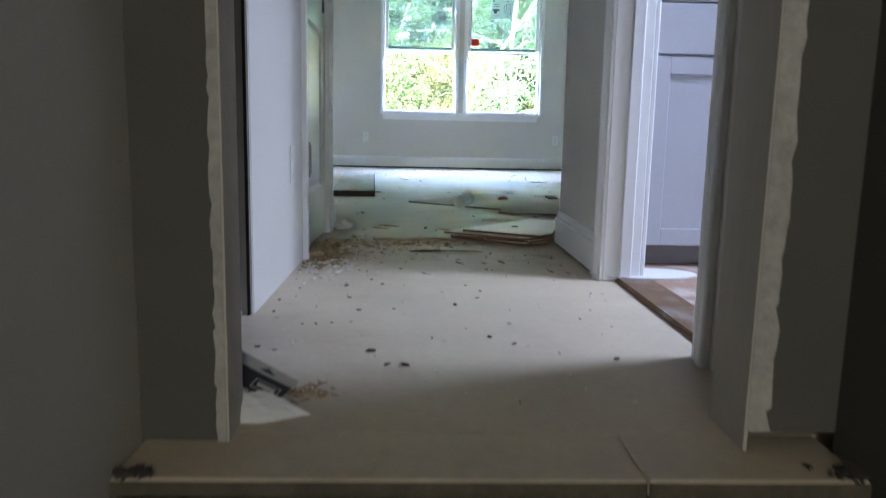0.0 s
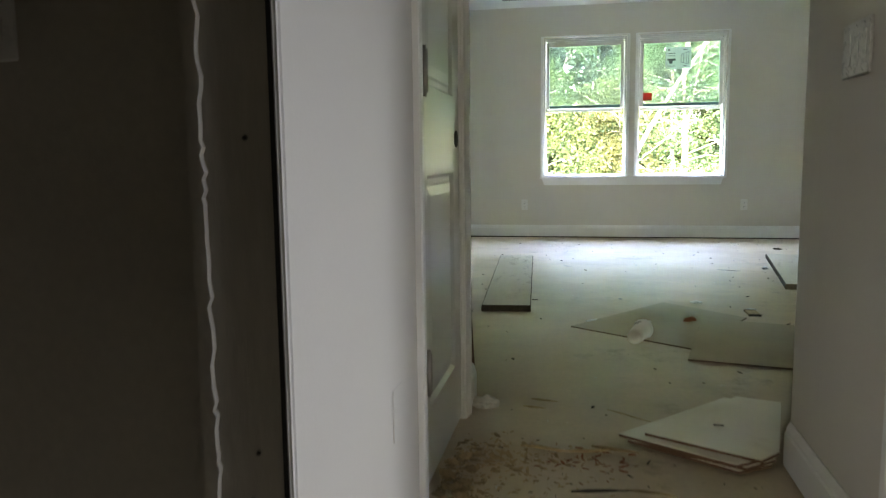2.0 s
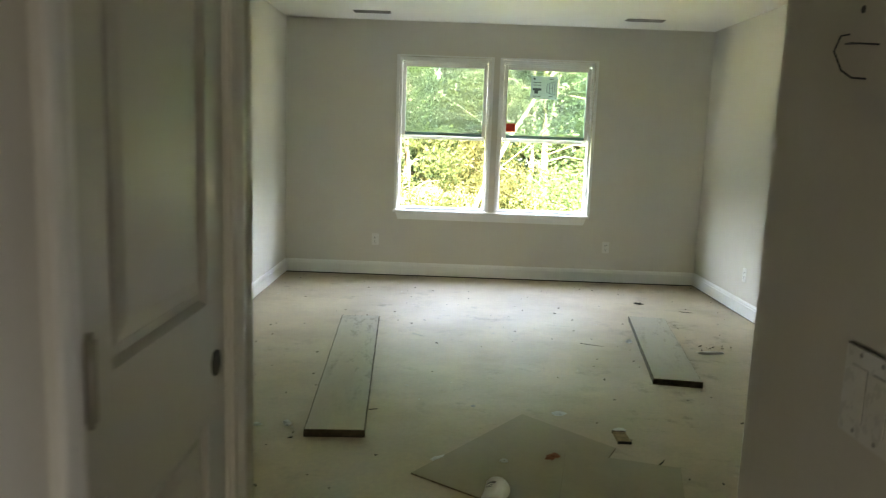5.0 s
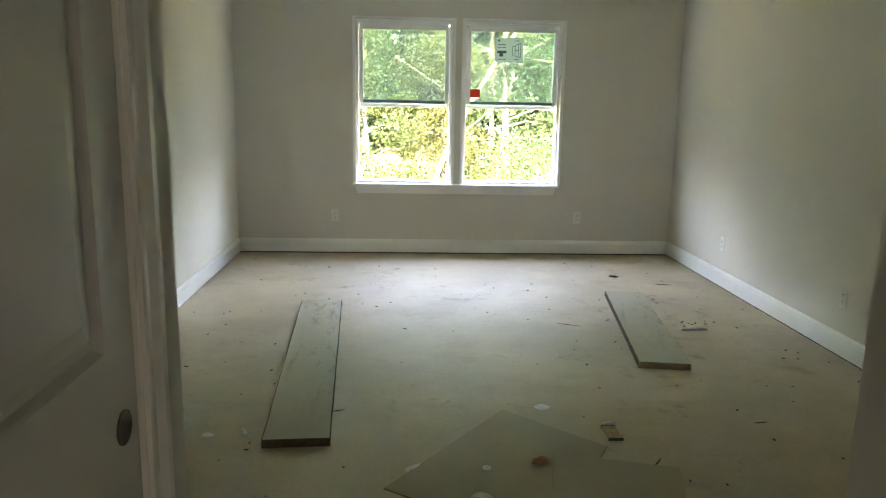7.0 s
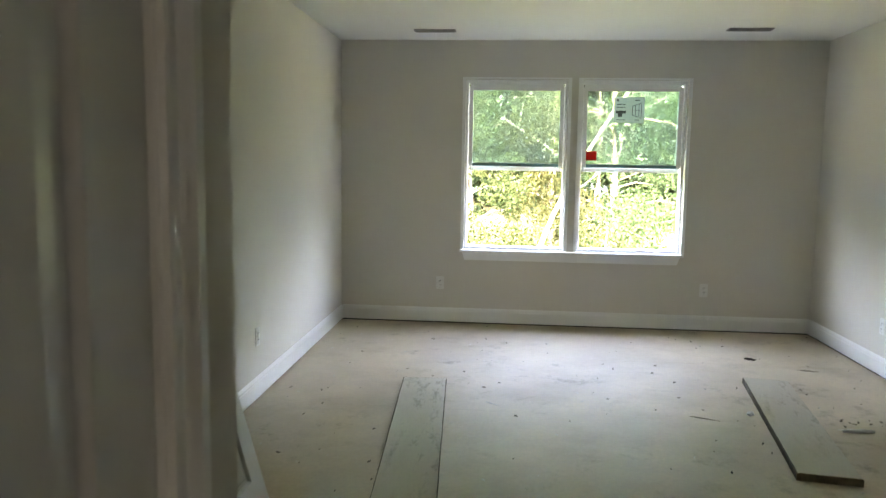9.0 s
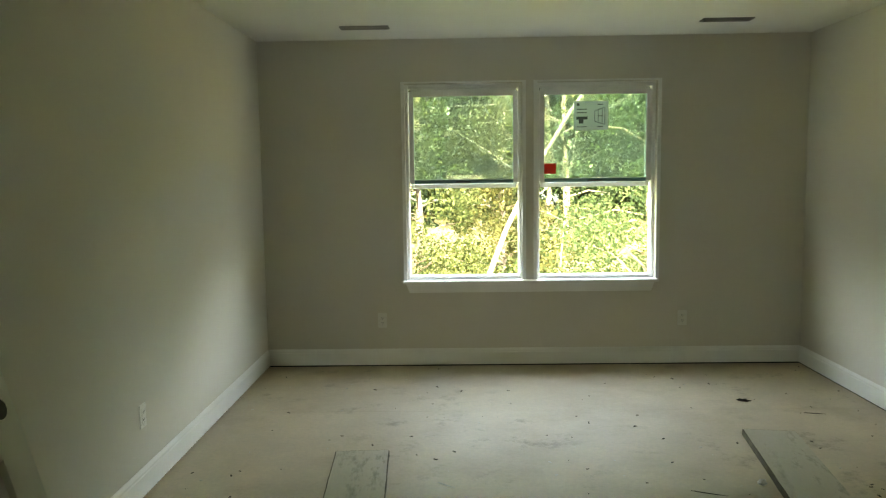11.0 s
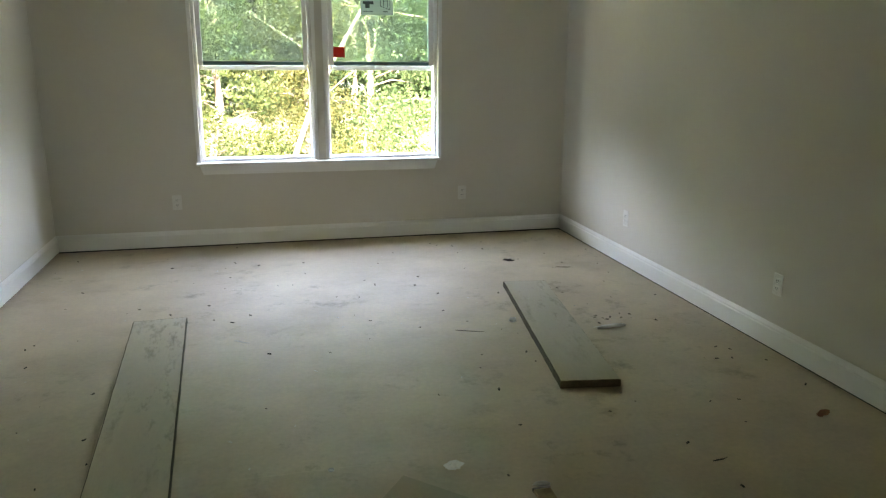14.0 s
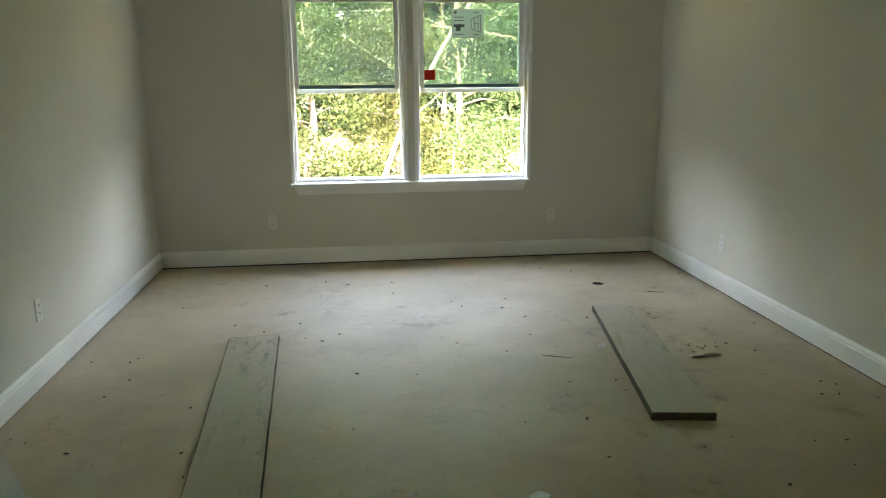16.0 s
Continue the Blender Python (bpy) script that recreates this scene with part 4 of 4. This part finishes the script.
def scatter(name, mat, places, smin, smax, seed, label, long=2.2):
    rnd = random.Random(seed)
    bm = bmesh.new()
    for x, y in places(rnd):
        s = rnd.uniform(smin, smax)
        m = pose(x, y, s * 0.35 + 0.0008, rnd.uniform(-12, 12), rnd.uniform(-12, 12), rnd.uniform(0, 360))
        c = [m @ Vector((sx * s * rnd.uniform(0.5, long), sy * s * rnd.uniform(0.35, 0.8), sz * s * 0.32)) for sx in (-1, 1) for sy in (-1, 1) for sz in (-1, 1)]
        for k in c:
            k.z = max(k.z, 0.0006)
        vs = [bm.verts.new(k) for k in c]
        for f in ((0, 1, 3, 2), (4, 6, 7, 5), (0, 4, 5, 1), (2, 3, 7, 6), (0, 2, 6, 4), (1, 5, 7, 3)):
            bm.faces.new([vs[i] for i in f])
    return tagged(part(name, bm, mat), label, "debris", kind="stuff")


def over(x0, x1, y0, y1, n):
    return lambda rnd: [(rnd.uniform(x0, x1), rnd.uniform(y0, y1)) for _ in range(n)]


def near(cx, cy, sx, sy, n, xmin=0.885):
    return lambda rnd: [(max(rnd.gauss(cx, sx), xmin + rnd.uniform(0, 0.02)), rnd.gauss(cy, sy)) for _ in range(n)]


scatter("floor_debris", M_GRIT, over(RL + 0.05, RR - 0.05, 4.1, YB - 0.1, 170), 0.002, 0.007, 11, "scattered dark grit and chips on the bedroom floor")
scatter("floor_debris", M_WHITECHIP, over(RL + 0.05, RR - 0.05, 4.1, YB - 0.1, 70), 0.002, 0.006, 12, "scattered pale crumbs on the bedroom floor")
scatter("floor_debris", M_GRIT, over(0.9, 1.79, 1.7, 3.9, 70), 0.001, 0.004, 13, "dark footprints of grit and chips on the hall floor")
scatter("floor_debris", M_WHITECHIP, over(0.9, 1.79, 1.5, 3.9, 80), 0.0015, 0.0045, 14, "pale crumbs on the hall floor")
scatter("floor_debris", M_GRIT, near(3.22, 7.22, 0.10, 0.07, 12), 0.002, 0.007, 23, "dark crumbs beside the plastic strip", 2.6)
scatter("wood_shavings", M_CHIP, near(0.93, 3.17, 0.045, 0.17, 260), 0.002, 0.008, 15, "heap of pale wood shavings at the door's foot", 2.4)
scatter("wood_shavings", M_CHIP, near(1.04, 3.30, 0.13, 0.16, 300, 0.9), 0.0008, 0.004, 16, "fine wood shavings spread over the hall floor", 3.4)
scatter("wood_shavings", M_CHIP, near(1.02, 3.42, 0.10, 0.05, 90, 0.9), 0.002, 0.007, 21, "swept line of shavings across the hall floor", 3.4)
scatter("wood_shavings", M_REDCHIP, near(1.28, 3.43, 0.06, 0.06, 45, 0.95), 0.0015, 0.005, 17, "reddish splinters among the shavings", 4.0)
scatter("wood_shavings", M_GRIT, over(0.95, 1.78, 2.75, 3.5, 40), 0.0012, 0.004, 22, "dark slivers scattered on the hall floor", 4.0)
scatter("paint_chips", M_WHITECHIP, near(0.98, 2.85, 0.05, 0.12, 80), 0.002, 0.007, 18, "white chips along the foot of the hall wall")
scatter("stair_debris", M_GRIT, near(0.895, 1.448, 0.016, 0.007, 34, 0.876), 0.002, 0.007, 19, "black crumbs in the corner of the stair head")
scatter("stair_debris", M_GRIT, lambda r: [(min(r.gauss(1.84, 0.016), 1.856), r.gauss(1.455, 0.012)) for _ in range(40)], 0.002, 0.008, 20, "black crumbs in the corner of the stair head")
for k in range(9):
    rnd = random.Random(50 + k)
    crumple("wood_chunk", rnd.uniform(0.895, 0.96), 3.06 + 0.042 * k, rnd.uniform(0.014, 0.030), rnd.uniform(0.007, 0.012), rnd.uniform(0.006, 0.013), 20 + k, M_CHIP, "broken pale wood chunk at the door's foot", "wood chunk", rnd.uniform(0, 180))
for k, (x, y, r) in enumerate([(1.17, 1.99, 5), (1.01, 2.05, 0), (1.42, 2.10, 3), (1.24, 1.90, 4), (1.30, 1.86, 2), (1.06, 2.62, 3), (1.36, 2.40, 2), (1.48, 2.22, 3), (1.66, 1.95, 3)]):
    crumple("plaster_flake", x, y, 0.004 + 0.0012 * r, 0.003 + 0.0006 * r, 0.0025, 40 + k, M_GRIT if k % 3 != 1 else M_WHITECHIP, "small flake trodden on the hall floor", "flake", 50 * k)
bm = box(0.70, 0.86, 2.16, 2.20, 0.001, 0.014, 0.002)
tagged(part("trim_offcut", bm, M_TRIM), "white trim offcut lying in the side opening", "offcut")
bm = box(0.78, 0.845, 2.05, 2.30, 0.001, 0.012, 0.002)
tagged(part("trim_offcut", bm, M_TRIM), "white trim offcut lying in the side opening", "offcut")
crumple("plaster_heap", 0.925, 3.86, 0.05, 0.035, 0.02, 77, M_WHITECHIP, "small heap of white plaster at the wall's end", "plaster")

# ---- outdoors ----
GZ = -3.2
bm = bmesh.new()
n = 60
grid = [[bm.verts.new((x, y, GZ + 0.35 * noise.noise(Vector((x * 0.07, y * 0.07, 0))) + max(0, y - 22) * 0.10)) for x in [-260 + 520 * i / n for i in range(n + 1)]] for y in [-200 + 420 * j / n for j in range(n + 1)]]
for j in range(n):
    for i in range(n):
        bm.faces.new((grid[j][i], grid[j][i + 1], grid[j + 1][i + 1], grid[j + 1][i])).smooth = True
structure("ground", bm, M_GROUND, "leafy forest ground behind the house", "ground")


def ground_at(y):
    return GZ - 0.2 + max(0, y - 22) * 0.10


def leaves(bm_pts, centre, radius, count, size, rnd, squash=0.8):
    vs, fs = bm_pts
    for _ in range(count):
        d = Vector((rnd.gauss(0, 1), rnd.gauss(0, 1), rnd.gauss(0, 1))).normalized() * radius * rnd.uniform(0.25, 1.0) ** 0.6
        d.z *= squash
        c = Vector(centre) + d
        q = Euler((rnd.uniform(-1.1, 1.1), rnd.uniform(-1.1, 1.1), rnd.uniform(0, 6.3))).to_matrix()
        s = size * rnd.uniform(0.6, 1.3)
        i = len(vs)
        vs.extend([tuple(c + q @ Vector(p)) for p in ((-s, 0, 0), (0, -0.55 * s, 0.1 * s), (1.1 * s, 0, -0.1 * s), (0, 0.55 * s, 0.1 * s))])
        fs.append((i, i + 1, i + 2, i + 3))


def tree(x, y, height, crown_lo, spread, kind, seed, clumps=46, per=90, leaf=0.10, lean=(0, 0), bark=M_BARK, label="tall leafy tree at the edge of the woods", r0=0.14):
    rnd = random.Random(seed)
    z0 = ground_at(y) - 0.2
    e = root("tree", x, y, z0, label, "tree", "trees behind the house")
    pts = [(lean[0] * t * t * height + 0.12 * rnd.uniform(-1, 1) * (t > 0), lean[1] * t * height, t * height) for t in [k / 7 for k in range(8)]]
    bm = tube(pts, [r0 * (1 - 0.85 * k / 7) for k in range(8)], 8)
    vs, fs = [], []
    for k in range(clumps):
        t = crown_lo + (1 - crown_lo) * (k + rnd.random()) / clumps
        i = min(int(t * 7), 6)
        base = Vector(pts[i]).lerp(Vector(pts[i + 1]), t * 7 - i)
        a, reach = rnd.uniform(0, 6.28), spread * (0.25 + 0.75 * rnd.random()) * (1.15 - 0.75 * (t - crown_lo) / (1 - crown_lo))
        tip = base + Vector((reach * math.cos(a), reach * math.sin(a), rnd.uniform(-0.1, 0.5) * reach))
        if k % 2 == 0:
            tube([base, base.lerp(tip, 0.5) + Vector((0, 0, 0.1 * reach)), tip], [r0 * 0.28 * (1.1 - t), r0 * 0.16, 0.008], 5, bm=bm)
        leaves((vs, fs), tip, rnd.uniform(0.35, 0.75) * spread * 0.42, per, leaf, rnd)
    part("trunk", bm, bark, e)
    if fs:
        me = bpy.data.meshes.new("crown")
        me.from_pydata(vs, [], fs)
        me.materials.append(M_LEAF[kind])
        new("crown", me).parent = e
    return e


tree(-2.2, 19.5, 10.0, 0.12, 2.2, 1, 1, 70, 210, 0.052, label="yellow-green broadleaf tree near the house")
tree(0.2, 21.5, 6.6, 0.10, 2.3, 1, 2, 70, 210, 0.052, label="low yellow-green bushy tree near the house")
tree(2.4, 23.5, 6.4, 0.15, 2.4, 3, 3, 70, 210, 0.052, label="small autumn-tinged broadleaf tree")
tree(5.2, 19.0, 7.6, 0.08, 2.6, 0, 4, 80, 220, 0.05, label="dense green broadleaf tree near the house")
tree(8.6, 21.5, 8.4, 0.10, 2.8, 1, 5, 60, 190, 0.06)
tree(4.4, 25.5, 11.5, 0.20, 2.6, 0, 6, 60, 190, 0.06)
tree(-5.4, 23.0, 10.5, 0.15, 2.8, 0, 7, 50, 180, 0.062)
for k in range(15):
    rnd = random.Random(200 + k)
    tree(-15 + 2.6 * k + rnd.uniform(-1, 1), rnd.uniform(29, 40), rnd.uniform(14, 17), 0.2, rnd.uniform(2.4, 3.4), (2, 0, 2, 1, 2)[k % 5], 30 + k, 46, 130, 0.095, label="tall woodland tree among others", r0=0.18)


def bare_tree(x, y, height, lean_x, seed, r0, z_up=0.0):
    rnd = random.Random(seed)
    z0 = ground_at(y) - 0.2
    e = root("dead_tree", x, y, z0, "pale bare leaning tree with thin branches", "tree")
    pts = [(lean_x * t * t * height, 0.02 * height * math.sin(5 * t), t * height) for t in [k / 9 for k in range(10)]]
    part("trunk", tube(pts, [r0 * (1 - 0.8 * k / 9) for k in range(10)], 8), M_PALE, e)
    for k in range(16):
        i = 4 + k % 6 if k % 6 < 5 else 8
        base = Vector(pts[min(i, 8)]).lerp(Vector(pts[min(i, 8) + 1]), rnd.random())
        a, ln = rnd.uniform(0, 6.28), rnd.uniform(0.9, 2.4)
        mid = base + Vector((math.cos(a) * ln * 0.5, math.sin(a) * ln * 0.3, ln * rnd.uniform(0.1, 0.5)))
        tip = mid + Vector((math.cos(a + 0.5) * ln * 0.6, math.sin(a) * ln * 0.3, ln * rnd.uniform(-0.1, 0.5)))
        bm = tube([base, mid, tip], [r0 * 0.13, r0 * 0.08, 0.004], 5)
        for j in range(3):
            t2 = mid.lerp(tip, 0.3 * j) + Vector((rnd.uniform(-0.5, 0.5), rnd.uniform(-0.2, 0.2), rnd.uniform(0.1, 0.6)))
            tube([mid.lerp(tip, 0.3 * j), t2], [r0 * 0.055, 0.003], 4, bm=bm)
        part("branch", bm, M_PALE, e)
    return e


bare_tree(1.27, 17.66, 9.0, 0.48, 90, 0.07)
bare_tree(-0.6, 24.5, 10.0, 0.26, 91, 0.026)
bare_tree(3.5, 21.0, 9.5, 0.12, 92, 0.022)

# undergrowth and far woods, too many leaves to count
def thicket(name, x0, x1, y0, y1, h, count, size, mat, seed, label):
    rnd = random.Random(seed)
    vs, fs = [], []
    for _ in range(count):
        y = rnd.uniform(y0, y1)
        x = rnd.uniform(x0, x1)
        top = h * (0.8 + 0.4 * noise.noise(Vector((x * 0.35, y * 0.35, seed))))
        leaves((vs, fs), (x, y, ground_at(y) + top * rnd.random() ** 0.8), 0.42, 22, size, rnd)
    me = bpy.data.meshes.new(name)
    me.from_pydata(vs, [], fs)
    me.materials.append(mat)
    tagged(new(name, me), label, "foliage", kind="stuff")


thicket("undergrowth", -9, 14, 15.5, 27, 3.0, 2600, 0.055, M_LEAF[0], 301, "dense green undergrowth before the woods")
thicket("undergrowth", -9, 14, 16.5, 27, 3.4, 2200, 0.052, M_LEAF[1], 302, "sunlit yellow-green undergrowth before the woods")
thicket("far_woods", -26, 30, 41, 50, 16.5, 10500, 0.20, M_LEAF[2], 303, "dark green wall of distant woods")

# added out of view on both sides to hold back low sky light
thicket("far_woods", -55, -13, 12, 46, 10, 4200, 0.30, M_LEAF[2], 304, "unseen dark green woods added beside the house to block low sky")
thicket("far_woods", 19, 60, 12, 46, 10, 4200, 0.30, M_LEAF[2], 305, "unseen dark green woods added beside the house to block low sky")

# ---- floor sheets ----
XS = [RL - 0.11, 0.42, 2.0, RR + 0.11]
SHEETS = [(SX0 + 0.002, 1.563, 1.434, 1.586), (1.5645, SX1 - 0.002, 1.434, 1.586)]
rows = [1.5875, 3.52, 4.74, 5.96, 7.18, 8.40, YB + 0.16]
for k, (y0, y1) in enumerate(zip(rows, rows[1:])):
    if k == 0:
        SHEETS.append((-0.95, HR + 0.113, y0, y1))
    else:
        cuts = [RL - 0.11, RR + 0.11]
        SHEETS += [(a + 0.0006, b - 0.0006, y0 + 0.0004, y1 - 0.0004) for a, b in zip(cuts, cuts[1:])]
for x0, x1, y0, y1 in SHEETS:
    part("sheet", box(x0, x1, y0, y1, -0.023, 0, 0.0003 if y0 > 1.6 else 0.0008 if y0 > 1.5 else 0.003), M_FLOOR, floor)
for x0, x1, y0, y1 in SHEETS[:2]:
    part("raw_edge", box(x0 + 0.001, x1 - 0.001, 1.4312, 1.4336, -0.0225, -0.003), M_END_SIDESHADE, floor, "dark raw sheet edge over the stairs")
hang(floor)
